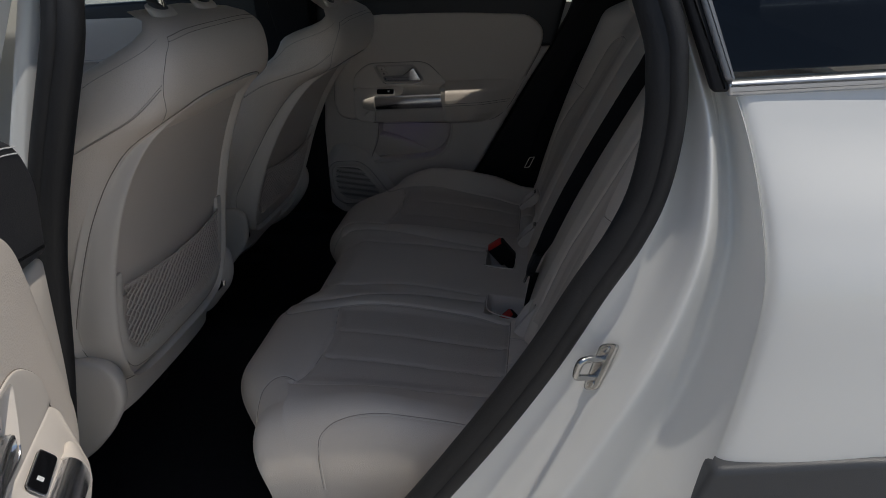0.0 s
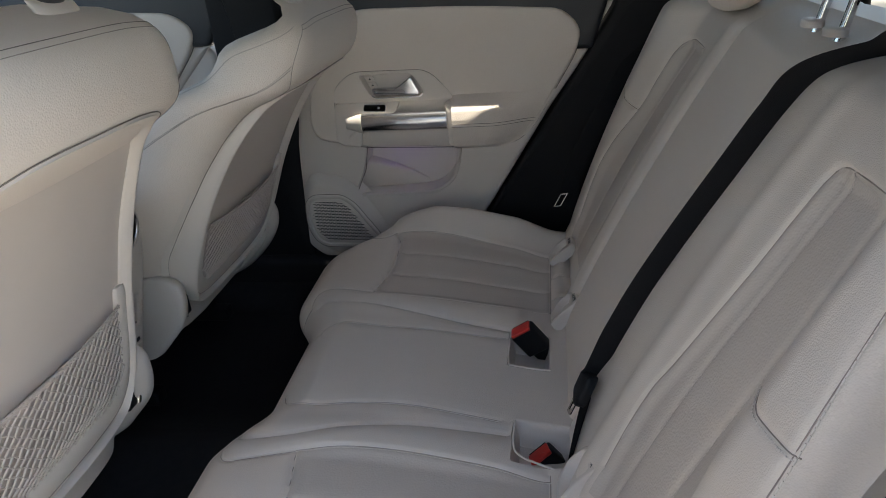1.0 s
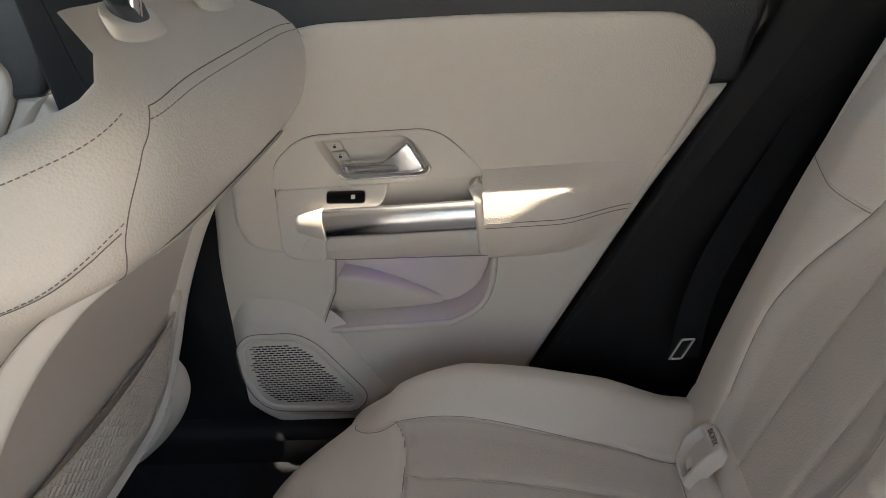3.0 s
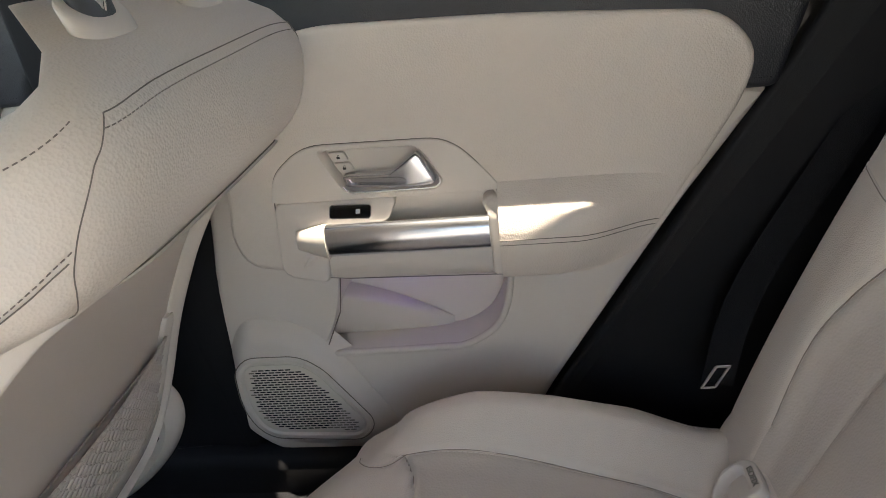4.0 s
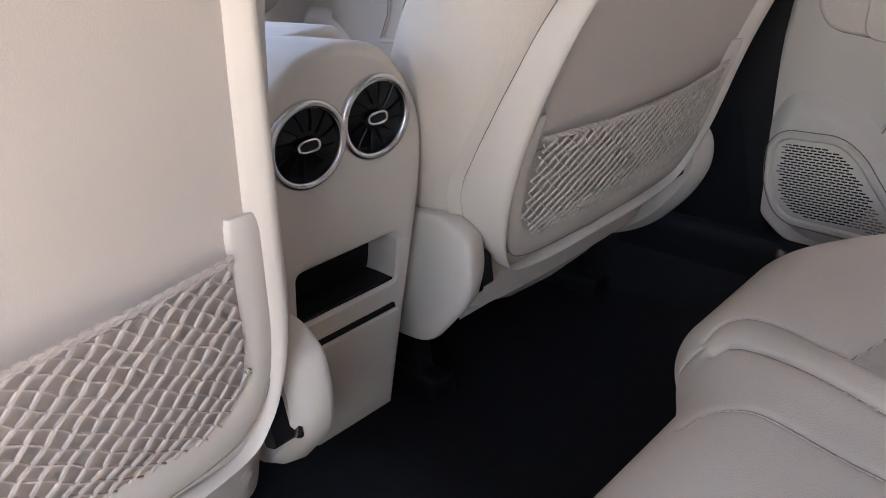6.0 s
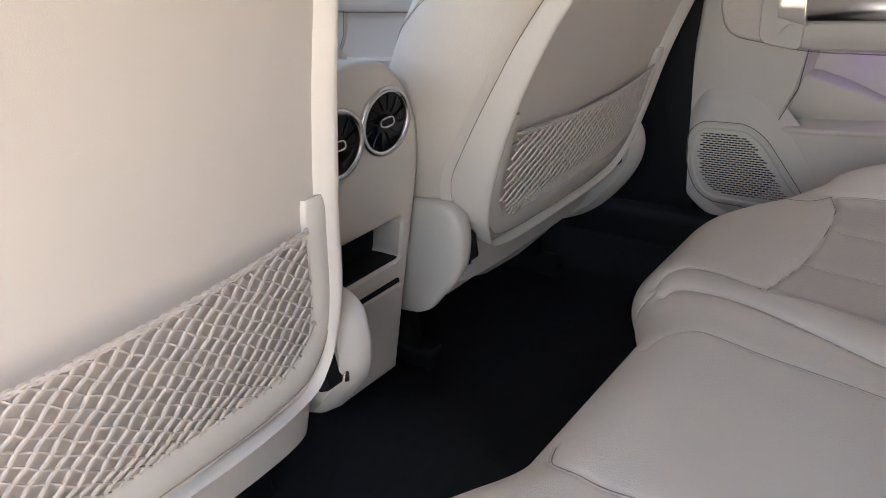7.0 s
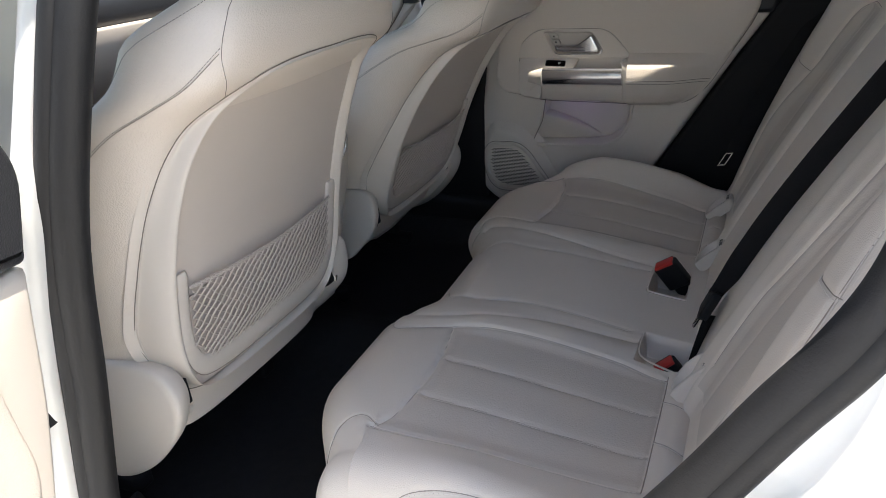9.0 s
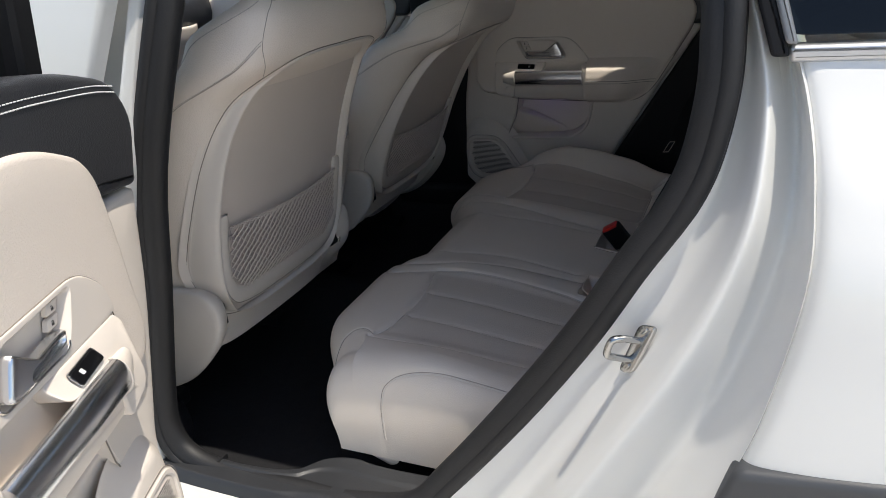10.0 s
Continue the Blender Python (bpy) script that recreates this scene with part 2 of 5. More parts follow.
def holed(outline, hole, to3, depth, sink, bevel=0.004, lip=0.002, n=180):
    """A plate like slab with a sunk hollow in it. sink: how deep the hollow's floor lies below the front."""
    c = (sum(p[0] for p in hole) / len(hole), sum(p[1] for p in hole) / len(hole))
    a, h = round_sample(outline, c, n), round_sample(hole, c, n)
    rings = [[to3(*p, 0) for p in a]]
    for i in range(4):
        q = math.pi / 2 * i / 3
        rings.append([to3(*p, depth - bevel + bevel * math.sin(q)) for p in round_sample(inset(outline, bevel * (1 - math.cos(q))) if i else outline, c, n)])
    wide = round_sample(inset(hole, -lip), c, n)
    edge = rings[-1]
    front = round_sample(inset(outline, bevel), c, n)
    for k in (0.25, 0.5, 0.75):
        rings.append([to3(p[0] + (w[0] - p[0]) * k, p[1] + (w[1] - p[1]) * k, depth) for p, w in zip(front, wide)])
    rings += [[to3(*p, depth) for p in wide], [to3(*p, depth - lip) for p in h], [to3(*p, depth - sink) for p in round_sample(inset(hole, min(0.004, sink * 0.2)), c, n)]]
    return loft(rings)


def mound(outline, to3, depth, width, steps=9):
    """A soft swelling: it rises from nothing at its outline to depth."""
    return loft([[to3(a, b, depth * step(0, 1, i / steps)) for a, b in (inset(outline, width * i / steps) if i else outline)] for i in range(steps + 1)])


def dashes(path, r=0.00045, on=0.0030, off=0.0018):
    """Stitches along a path: short threads with gaps."""
    out, walked, pts = [], 0.0, [Vector(p) for p in path]
    piece = [pts[0]]
    start = 0.0
    for a, b in zip(pts, pts[1:]):
        d = (b - a).length
        pos = 0.0
        while pos < d:
            left = (on if len(piece) else off) - start
            go = min(left, d - pos)
            pos += go
            start += go
            q = a.lerp(b, pos / d)
            if len(piece):
                piece.append(q)
                if start >= on - 1e-9:
                    out.append(tube(piece[::max(1, len(piece) // 3)] if len(piece) > 3 else piece, r, 4))
                    piece, start = [], 0.0
            elif start >= off - 1e-9:
                piece, start = [q], 0.0
    return join(*out)


def join(*bms):
    out = bmesh.new()
    for b in bms:
        me = bpy.data.meshes.new("tmp")
        b.to_mesh(me)
        b.free()
        out.from_mesh(me)
        bpy.data.meshes.remove(me)
    return out


def lerp_table(table, x):
    """A smooth curve through (x, y) rows."""
    if x <= table[0][0]:
        return table[0][1]
    for (a, p), (b, q) in zip(table, table[1:]):
        if x <= b:
            t = (x - a) / (b - a)
            return p + (q - p) * t
    return table[-1][1]


def curve_table(rows, lo, hi, n=60):
    """The rows made smooth, as a table to look up."""
    line = spline([(a, b, 0) for a, b in rows], 12)
    return [(p.x, p.y) for p in line]


def step(a, b, x):
    t = min(1, max(0, (x - a) / (b - a)))
    return t * t * (3 - 2 * t)

# ---------------------------------------------------------------- ground
tagged(solid("ground", grid(lambda u, v: (-300 + 600 * u, -300 + 600 * v, 0), 8, 8), CONCRETE,
             "pale sunlit concrete yard under the car", "ground", "structure"))

# ---------------------------------------------------------------- car floor, roof, shell
# x runs to the car's rear, y to its right side, z up


def floor_z(x, y):
    hump = 0.07 * math.exp(-(y / 0.11) ** 2)
    return 0.345 + hump + 0.03 * step(0.15, 0.35, x) + 0.06 * step(0.62, 0.70, y)


solid("floor", grid(lambda u, v: (-1.65 + 2.10 * u, -0.745 + 1.505 * v, floor_z(-1.65 + 2.10 * u, -0.745 + 1.505 * v)), 60, 60, thick=(0, 0, -0.03)),
      CARPET, "black carpet in the footwell", "floor", "structure")
solid("ceiling", grid(lambda u, v: (-0.58 + 2.08 * u, -0.56 + 1.12 * v, 1.50 - 0.05 * (2 * v - 1) ** 2 - 0.06 * (2 * u - 1) ** 2), 24, 16, thick=(0, 0, 0.04)),
      HEADLINER, "grey fabric roof lining", "ceiling", "structure")

# ---------------------------------------------------------------- front seats
SEAT_Y = 0.3735
SHELL_X = curve_table([(0.54, -0.053), (0.60, -0.040), (0.65, -0.028), (0.80, -0.002), (0.90, 0.026), (0.96, 0.049), (1.01, 0.074), (1.05, 0.100), (1.085, 0.130), (1.10, 0.142), (1.2, 0.162)], 0, 1)


def shell_x(z):
    return lerp_table(SHELL_X, z)


BACK_X = curve_table([(0.54, -0.062), (0.60, -0.048), (0.65, -0.036), (0.80, -0.010), (0.90, 0.018), (0.96, 0.041), (1.01, 0.066), (1.05, 0.095), (1.08, 0.138), (1.105, 0.172), (1.14, 0.187), (1.18, 0.188), (1.208, 0.175), (1.226, 0.150), (1.237, 0.115), (1.243, 0.08)], 0, 1)
BACK_W = curve_table([(0.54, 0.225), (0.65, 0.245), (0.80, 0.268), (0.92, 0.275), (1.04, 0.272), (1.12, 0.256), (1.175, 0.230), (1.208, 0.196), (1.229, 0.155), (1.243, 0.09)], 0, 1)


def back_ring(z, thin=1.0):
    bx, w = lerp_table(BACK_X, z), lerp_table(BACK_W, z)
    d = 1.0 - 0.88 * step(1.145, 1.238, z)
    half = [(0.0, 0.0), (0.50, -0.002), (0.76, -0.008), (0.88, -0.022), (0.96, -0.055), (1.0, -0.105), (0.95, -0.165), (0.72, -0.185), (0.45, -0.15), (0.0, -0.14)]
    half = [(a, b if b > -0.05 else -0.05 + (b + 0.05) * (1 - (1 - thin) * step(0.78, 1.12, z))) for a, b in half]
    pts = [(bx + b * d, a * w, z) for a, b in half] + [(bx + b * d, -a * w, z) for a, b in half[-2:0:-1]]
    return spline(pts, 3, closed=True)


RING_CACHE = {}


def seat_back_point(dy, z, off=0.0):
    """A point on the rear or side of the leather backrest, lifted by off."""
    ring = RING_CACHE.setdefault(round(z, 4), back_ring(z))
    cx = lerp_table(BACK_X, z) - 0.09
    half = ring[:len(ring) // 2]
    top = max(range(len(half)), key=lambda i: half[i].y)
    want = min(abs(dy), half[top].y * 0.999)
    for p, q in zip(half[:top], half[1:top + 1]):
        if p.y <= want <= q.y:
            r = p.lerp(q, (want - p.y) / max(1e-9, q.y - p.y))
            break
    else:
        r = half[top]
    out = Vector((r.x - cx, r.y * 0.6, 0)).normalized() * off
    return (r.x + out.x, math.copysign(r.y + out.y, dy), z)


# half outlines of the rear shell, from the middle of its top to the middle of its foot: the seam in the leather, the crest, the inner edge
SHELL_SEAM = [(0.0, 1.113), (0.06, 1.113), (0.112, 1.110), (0.156, 1.101), (0.190, 1.080), (0.213, 1.045), (0.229, 1.0), (0.240, 0.935), (0.246, 0.86), (0.248, 0.785), (0.245, 0.735), (0.233, 0.688), (0.212, 0.646), (0.185, 0.614), (0.11, 0.596), (0.0, 0.595)]
SHELL_CREST = [(0.0, 1.108), (0.055, 1.108), (0.108, 1.105), (0.152, 1.096), (0.184, 1.075), (0.206, 1.042), (0.221, 0.998), (0.232, 0.935), (0.238, 0.86), (0.240, 0.785), (0.238, 0.735), (0.227, 0.690), (0.207, 0.650), (0.180, 0.620), (0.11, 0.600), (0.0, 0.598)]
SHELL_EDGE = [(0.0, 1.086), (0.05, 1.086), (0.095, 1.084), (0.138, 1.078), (0.170, 1.064), (0.188, 1.036), (0.199, 0.995), (0.205, 0.935), (0.208, 0.86), (0.208, 0.785), (0.206, 0.72), (0.200, 0.672), (0.188, 0.636), (0.165, 0.616), (0.10, 0.610), (0.0, 0.609)]


def front_seat(c, recline, slide, label, tuck, thin):
    seat = thing("front_seat", (-0.25, c, 0.36), label, "seat", "front seats")
    ca, sa = math.cos(radians(recline)), math.sin(radians(recline))

    def off(p):
        """The upright backrest leaned back about its hinge and slid along its rails."""
        x, z = p[0] + 0.06, p[2] - 0.62
        return (-0.06 + slide + x * ca + z * sa, p[1] + c, 0.62 - x * sa + z * ca)

    def low_off(p):
        return (p[0] + slide, p[1] + c, p[2])
    zs = [0.54 + 0.703 * i / 58 for i in range(59)]
    part("backrest", loft([[off(p) for p in back_ring(z, thin)] for z in zs]), LEATHER, seat, "smooth beige leather backrest")
    # hard rear shell with its raised border
    def loop(half):
        pts = [(max(0.0, p - tuck * step(0.72, 0.98, q) * min(1, p / 0.1)), q) for p, q in half]
        return [(p.x, p.y) for p in spline([(p, q, 0) for p, q in pts + [(-p, q) for p, q in pts[-2:0:-1]]], 6, closed=True)]
    seam_loop, crest_loop, edge_loop = loop([(p + (0.002 if tuck and p else 0), q) for p, q in SHELL_CREST] if tuck else SHELL_SEAM), loop(SHELL_CREST), loop(SHELL_EDGE)
    widths = sorted((q, p) for p, q in edge_loop[:len(edge_loop) // 2 + 1])

    def shell(u, v):
        z = 0.608 + 0.479 * v
        dy = (2 * u - 1) * (lerp_table(widths, z) + 0.004)
        return off((shell_x(z) - 0.001 - 0.003 * abs(2 * u - 1) ** 4, dy, z))
    part("back_panel", grid(shell, 24, 60, thick=(-0.012, 0, 0)), SHELL, seat, "smooth beige backrest panel")
    sections = []
    for (sa_, sb), (ca_, cb), (ea, eb) in zip(seam_loop, crest_loop, edge_loop):
        s3 = Vector(seat_back_point(sa_, sb, 0.0004))
        c3 = Vector((max(shell_x(cb) - 0.012, seat_back_point(ca_, cb)[0] + 0.004), ca_, cb))
        e3 = Vector((shell_x(eb) - 0.003, ea, eb))
        over = [Vector(seat_back_point(sa_ + (ca_ - sa_) * f, sb + (cb - sb) * f, 0.0008 + 0.004 * f)) for f in (0.3, 0.65)]
        k3 = c3.lerp(e3, 0.42)
        k3.x = shell_x(k3.z) + 0.0105 + 0.006 * step(1.05, 1.09, k3.z)
        line = spline([s3] + over + [c3, k3, e3], 4)
        sections.append([s3 + Vector((-0.010, math.copysign(-0.012, ca_) * min(1, abs(ca_) / 0.1), 0))] + line + [e3 + Vector((-0.012, 0, 0))])
    part("back_border", loft([[off(sec[k]) for sec in sections] for k in range(len(sections[0]))], closed=True), TRIM, seat, "broad beige border round the panel", sharp=80)
    part("seam", tube([off(Vector(seat_back_point(p, q, 0.0010))) for p, q in seam_loop], 0.0008, 5, closed=True), SEAM, seat)
    # raised lower frame that carries the net
    fo = [(0.219, 0.834), (0.219, 0.78), (0.217, 0.730), (0.209, 0.688), (0.193, 0.655), (0.165, 0.633), (0.10, 0.622), (0.0, 0.620)]
    fi = [(0.191, 0.834), (0.192, 0.78), (0.191, 0.735), (0.185, 0.700), (0.169, 0.675), (0.140, 0.665), (0.09, 0.662), (0.0, 0.661)]
    outer_u, inner_u = ([(p.x, p.y) for p in spline([(p, q, 0) for p, q in half + [(-p, q) for p, q in half[-2::-1]]], 6)] for half in (fo, fi))
    rings = []
    for k, ((oa, ob), (ia, ib)) in enumerate(zip(outer_u, inner_u)):
        e = min(k, len(outer_u) - 1 - k)
        f = 0.25 + 0.75 * math.sin(math.pi / 2 * min(1, e / 2.5))
        ring = [(shell_x(ob) - 0.006, oa, ob)]
        for j in range(11):
            q = j / 10
            p = (oa + (ia - oa) * (0.5 + (q - 0.5) * (0.6 + 0.4 * f)), ob + (ib - ob) * q)
            ring.append((shell_x(p[1]) + 0.001 + 0.0050 * f * max(0.0, math.sin(math.pi * (0.05 + 0.9 * q))) ** 0.55, *p))
        rings.append([off(p) for p in ring + [(shell_x(ib) - 0.006, ia, ib)]])
    part("net_frame", loft(rings), TRIM, seat, "raised beige frame round the net", sharp=70)
    part("seam", tube([off((shell_x(q) + 0.0030, p, q)) for p, q in outer_u], 0.0008, 5), SEAM_SOFT, seat)
    # net of crossing cords with a twisted hem
    cords = []
    top, half = 0.806, 0.192

    def net_floor(p):
        return 0.660 + 0.036 * step(0.14, 0.192, abs(p)) ** 1.5

    def net_point(p, q):
        bulge = 0.006 + 0.013 * max(0, 1 - (p / half) ** 2) * step(0.655, 0.70, q)
        return off((shell_x(q) + bulge, p, q))
    n, rise = 30, 0.160
    for k in range(n + 13):
        for s in (1, -1):
            a0 = -half - 0.185 + (2 * half + 0.185) * k / (n - 1) * 0.92
            line = []
            for i in range(33):
                q = 0.652 + rise * i / 32
                p = (a0 + 0.185 * i / 32 + 0.0016 * math.sin(q * 260 + k)) * s
                if abs(p) <= half and net_floor(p) <= q <= top - 0.008 * math.cos(p / half * 1.5):
                    line.append(net_point(p, q))
            if len(line) > 2:
                cords.append(tube(line, 0.0017 if s > 0 else 0.0012, 5))
    # added sheet: the shade between the cords is put into its colour
    rows = [[off((shell_x(q) + x, p, q)) for p, x in ((-half, 0.0005), (half, 0.0005), (half, 0.0030), (-half, 0.0030))] for q in [0.650 + (top - 0.668) * k / 14 for k in range(15)]]
    part("net_shade_sheet", loft(rows), NET_SHADE, seat, "beige sheet behind the net, darkened for cord shadow")
    part("net", join(*cords), NET, seat, "beige elastic net pocket")
    for ph in (0.0, math.pi):
        hem = [net_point(-half + 2 * half * i / 150, top - 0.008 * math.cos((-1 + i / 75) * 1.5) + 0.0018 * math.sin(i * 0.85 + ph)) for i in range(151)]
        part("net_hem", tube(hem, 0.0021, 6), NET, seat)
    # side covers over the recliner; the outer one reaches further down
    for s in (-1, 1):
        if s * c > 0:
            cover = [(p.x, p.y) for p in spline([(a, b, 0) for a, b in ((-0.20, 0.688), (-0.117, 0.698), (-0.050, 0.696), (-0.018, 0.678), (-0.005, 0.645), (-0.014, 0.601), (-0.050, 0.548), (-0.112, 0.492), (-0.183, 0.462), (-0.255, 0.478), (-0.30, 0.55), (-0.275, 0.645))], 6, closed=True)]
        else:
            cover = fillet([(-0.25, 0.685), (-0.14, 0.702), (-0.050, 0.708), (-0.016, 0.690), (-0.014, 0.640), (-0.026, 0.600), (-0.100, 0.520), (-0.165, 0.512), (-0.28, 0.520)], [0.02, 0.06, 0.03, 0.025, 0.04, 0.03, 0.03, 0.02, 0.02], 5)
        rings = [[low_off((a, s * y, b)) for a, b in inset(cover, d)] for y, d in ((0.222, 0.014), (0.236, 0.004), (0.254, 0.0), (0.259, 0.0012), (0.2615, 0.004))]
        mid = (-0.15, 0.60)
        rings += [[low_off((mid[0] + (a - mid[0]) * k, s * (0.2615 + 0.009 * (1 - k * k)), mid[1] + (b - mid[1]) * k)) for a, b in inset(cover, 0.004)] for k in (0.92, 0.8, 0.6, 0.35, 0.1)]
        part("side_cover", loft(rings), TRIM, seat, "round beige plastic recliner cover")
        gap = fillet([(-0.044, 0.606), (-0.043, 0.650), (-0.024, 0.664), (-0.022, 0.616)], 0.005, 3)
        part("recliner_gap", slab(gap, lambda p, q, h: low_off((p - 0.012, s * (0.205 + h), q - 0.01)), 0.026, 0.004, 2), BLACK, seat, "dark gap with the recliner hinge")
        part("recliner_bolt", tube([low_off((-0.036, s * 0.228, 0.606)), low_off((-0.030, s * 0.238, 0.642))], 0.005, 8), STEEL, seat)
    # cushion and its underside
    def cush(u, v):
        q = 2 * math.pi * u
        w, h = 0.27 - 0.070 * step(0.46, 0.68, v), 0.075
        cu, su = math.cos(q), math.sin(q)
        yy = w * math.copysign(abs(cu) ** 0.45, cu)
        zz = h * math.copysign(abs(su) ** 0.55, su)
        x = -0.80 + 0.68 * v
        k = min(1, 0.55 + 2.2 * math.sqrt(max(0, v)))
        return low_off((x, yy, 0.575 + zz * k + 0.055 * abs(yy / w) ** 3 * min(1, 3 * v) + 0.03 * (1 - v)))
    part("cushion", join(grid(cush, 36, 20, round_u=True), raw([low_off((-0.12, 0.19 * a, 0.575 + 0.06 * b)) for a, b in ((-1, -1), (1, -1), (1, 1), (-1, 1))], [(0, 1, 2, 3)])), LEATHER, seat)
    under = [[off((shell_x(0.59) - 0.030 - 0.12 * t, dy, 0.588 - 0.022 * t)) for dy in (-0.17, -0.06, 0.06, 0.17)] +
             [off((shell_x(0.59) - 0.030 - 0.12 * t, dy, 0.578 - 0.022 * t)) for dy in (0.17, 0.06, -0.06, -0.17)] for t in (0, 0.5, 1)]
    part("lower_flap", loft(under), UNDER, seat, "brown felt strip below the backrest")
    for s in (-1, 1):
        part("flap_clip", slab(fillet([(-0.03, 0), (0.03, 0), (0.016, -0.03), (-0.016, -0.03)], 0.008, 3), lambda a, b, h: off((-0.075 + h + b * 0.4, s * 0.165 + a, 0.578 + b)), 0.014, 0.003), TRIM, seat)
        part("seat_rail", box(-0.62, c + s * 0.19 - 0.02, 0.365, -0.22, c + s * 0.19 + 0.02, 0.40, 0.006), BLACK, seat)
        part("seat_foot", box(-0.50, c + s * 0.19 - 0.015, 0.395, -0.26, c + s * 0.19 + 0.015, 0.53, 0.006), BLACK, seat)
    # seams on the leather shoulder
    def stitched(points, mat=SEAM, r=0.0010):
        line = spline([(p, q, 0) for p, q in points], 8)
        path = [off(seat_back_point(p.x, p.y, 0.0008)) for p in line]
        if mat is STITCH:
            part("stitching", dashes(path), STITCH_DARK, seat)
        else:
            part("seam", tube(path, r, 5), mat, seat)
    for s in (-1, 1):
        stitched([(s * a, b) for a, b in ((0.172, 1.2085), (0.186, 1.195), (0.198, 1.182), (0.213, 1.15), (0.217, 1.125), (0.207, 1.10), (0.188, 1.082))], SEAM, 0.00045)
        def wrapped(points, lift=0.0):
            out = []
            for p in spline([(i, z, 0) for i, z in points], 8):
                ring = back_ring(p.y + lift, thin)
                k = min(int(p.x), len(ring) - 2)
                q = ring[k].lerp(ring[k + 1], p.x - k)
                n = Vector((q.x - lerp_table(BACK_X, p.y) + 0.09, q.y * 0.6, 0)).normalized() * 0.0008
                out.append(off((q.x + n.x, s * (q.y + n.y), q.z)))
            return out
        low_line = [(8.9, 1.139), (9.6, 1.130), (10.5, 1.115), (12.0, 1.085), (14.0, 1.04), (16.0, 0.985), (18.0, 0.92), (20.0, 0.85)]
        part("seam", tube(wrapped(low_line), 0.00045, 5), SEAM, seat)
        part("stitching", dashes(wrapped(low_line, 0.006)), STITCH_DARK, seat)
        part("stitching", dashes(wrapped([(11.8, 1.207), (13.0, 1.196), (15.0, 1.175), (17.0, 1.14), (18.5, 1.09), (19.5, 1.03)])), STITCH_DARK, seat)
    stitched([(-0.172, 1.2085), (-0.112, 1.214), (0.0, 1.215), (0.112, 1.214), (0.172, 1.2085)], SEAM, 0.00045)
    stitched([(-0.178, 1.202), (-0.112, 1.208), (0.0, 1.209), (0.112, 1.208), (0.178, 1.202)], STITCH)
    for s in (-1, 1):
        part("headrest_post", tube([off((0.118, s * 0.078, 1.22)), off((0.112, s * 0.078, 1.38))], 0.0065, 12), BRIGHT, seat, "chrome headrest post")
        oval = [(0.034 * math.copysign(abs(math.cos(q)) ** 0.7, math.cos(q)), 0.016 * math.sin(q)) for q in [2 * math.pi * k / 28 for k in range(28)]]
        sleeve = part("post_sleeve", slab(oval, lambda a, b, h: off((0.122 + b - 0.55 * h, s * 0.078 + a, 1.232 - 0.5 * b + h)), 0.016, 0.005), TRIM, seat)
        part("sleeve_collar", slab([(0.6 * a, 0.72 * b) for a, b in oval], lambda a, b, h: off((0.114 + b - 0.4 * h, s * 0.078 + a, 1.246 - 0.5 * b + h)), 0.012, 0.003), GREY, sleeve)

    def head(u, v):
        q, r = 2 * math.pi * u, math.sin(math.pi * v) ** 0.45
        return off((0.07 + 0.045 * r * math.sin(q) + 0.015 * v, 0.125 * r * math.copysign(abs(math.cos(q)) ** 0.5, math.cos(q)), 1.35 + 0.17 * v))
    part("headrest", grid(head, 28, 14, round_u=True), LEATHER, seat)
    return seat


front_seat(-SEAT_Y, 0, 0.0, "beige leather driver seat with a net pocket on its back", 0.0, 0.95)
front_seat(0.370, 11.5, -0.056, "beige leather front seat leaned back, with a net pocket", 0.008, 0.80)

# ---------------------------------------------------------------- rear bench


def bench_front(y):
    """x of the cushion's front face: the outer places stand further forward than the middle."""
    mid = 1 - step(0.12, 0.26, abs(y - 0.01))
    return 0.105 - 0.025 * y + 0.06 * mid + 0.11 * step(0.43, 0.66, abs(y))


def bench_raw(y, s):
    """The cushion's skin: s 0 at the foot of its front, 1 at the backrest."""
    xf = bench_front(y)
    k = 1 - step(0.14, 0.24, abs(y - 0.01))
    rows = [(xf + 0.10, 0.40), (xf + 0.045, 0.44), (xf + 0.012, 0.49), (xf, 0.535), (xf + 0.022, 0.578), (xf + 0.07, 0.602), (0.28, 0.605 - 0.004 * k), (0.40, 0.596), (0.52, 0.577), (0.62, 0.560), (0.72, 0.545)]
    line = BENCH_CACHE.setdefault(round(y, 5), spline([(a, 0, b) for a, b in rows], 8))
    f = s * (len(line) - 1)
    i = min(int(f), len(line) - 2)
    return line[i].lerp(line[i + 1], f - i)


BENCH_CACHE = {}
WELL_DEPTH = 0.045


def well(x, y):
    """1 inside the two hollows in which the buckles sit."""
    k = 0.0
    for x0, x1, y0, y1 in ((0.565, 0.640, 0.032, 0.150), (0.585, 0.700, -0.222, -0.118)):
        k = max(k, step(x0, x0 + 0.008, x) * (1 - step(x1 - 0.008, x1, x)) * step(y0, y0 + 0.008, y) * (1 - step(y1 - 0.008, y1, y)))
    return k


BENCH_Y = 0.665
INSERT_FRONT = [(0.0, 0.262), (0.25, 0.274), (0.30, 0.284), (0.39, 0.293), (0.46, 0.291), (0.51, 0.284), (0.54, 0.270), (0.7, 0.255)]
INSERT_OUTER = [(0.262, 0.543), (0.36, 0.543), (0.49, 0.530), (0.64, 0.508)]
INSERT_INNER = [(0.272, 0.250), (0.37, 0.236), (0.52, 0.236), (0.64, 0.246)]


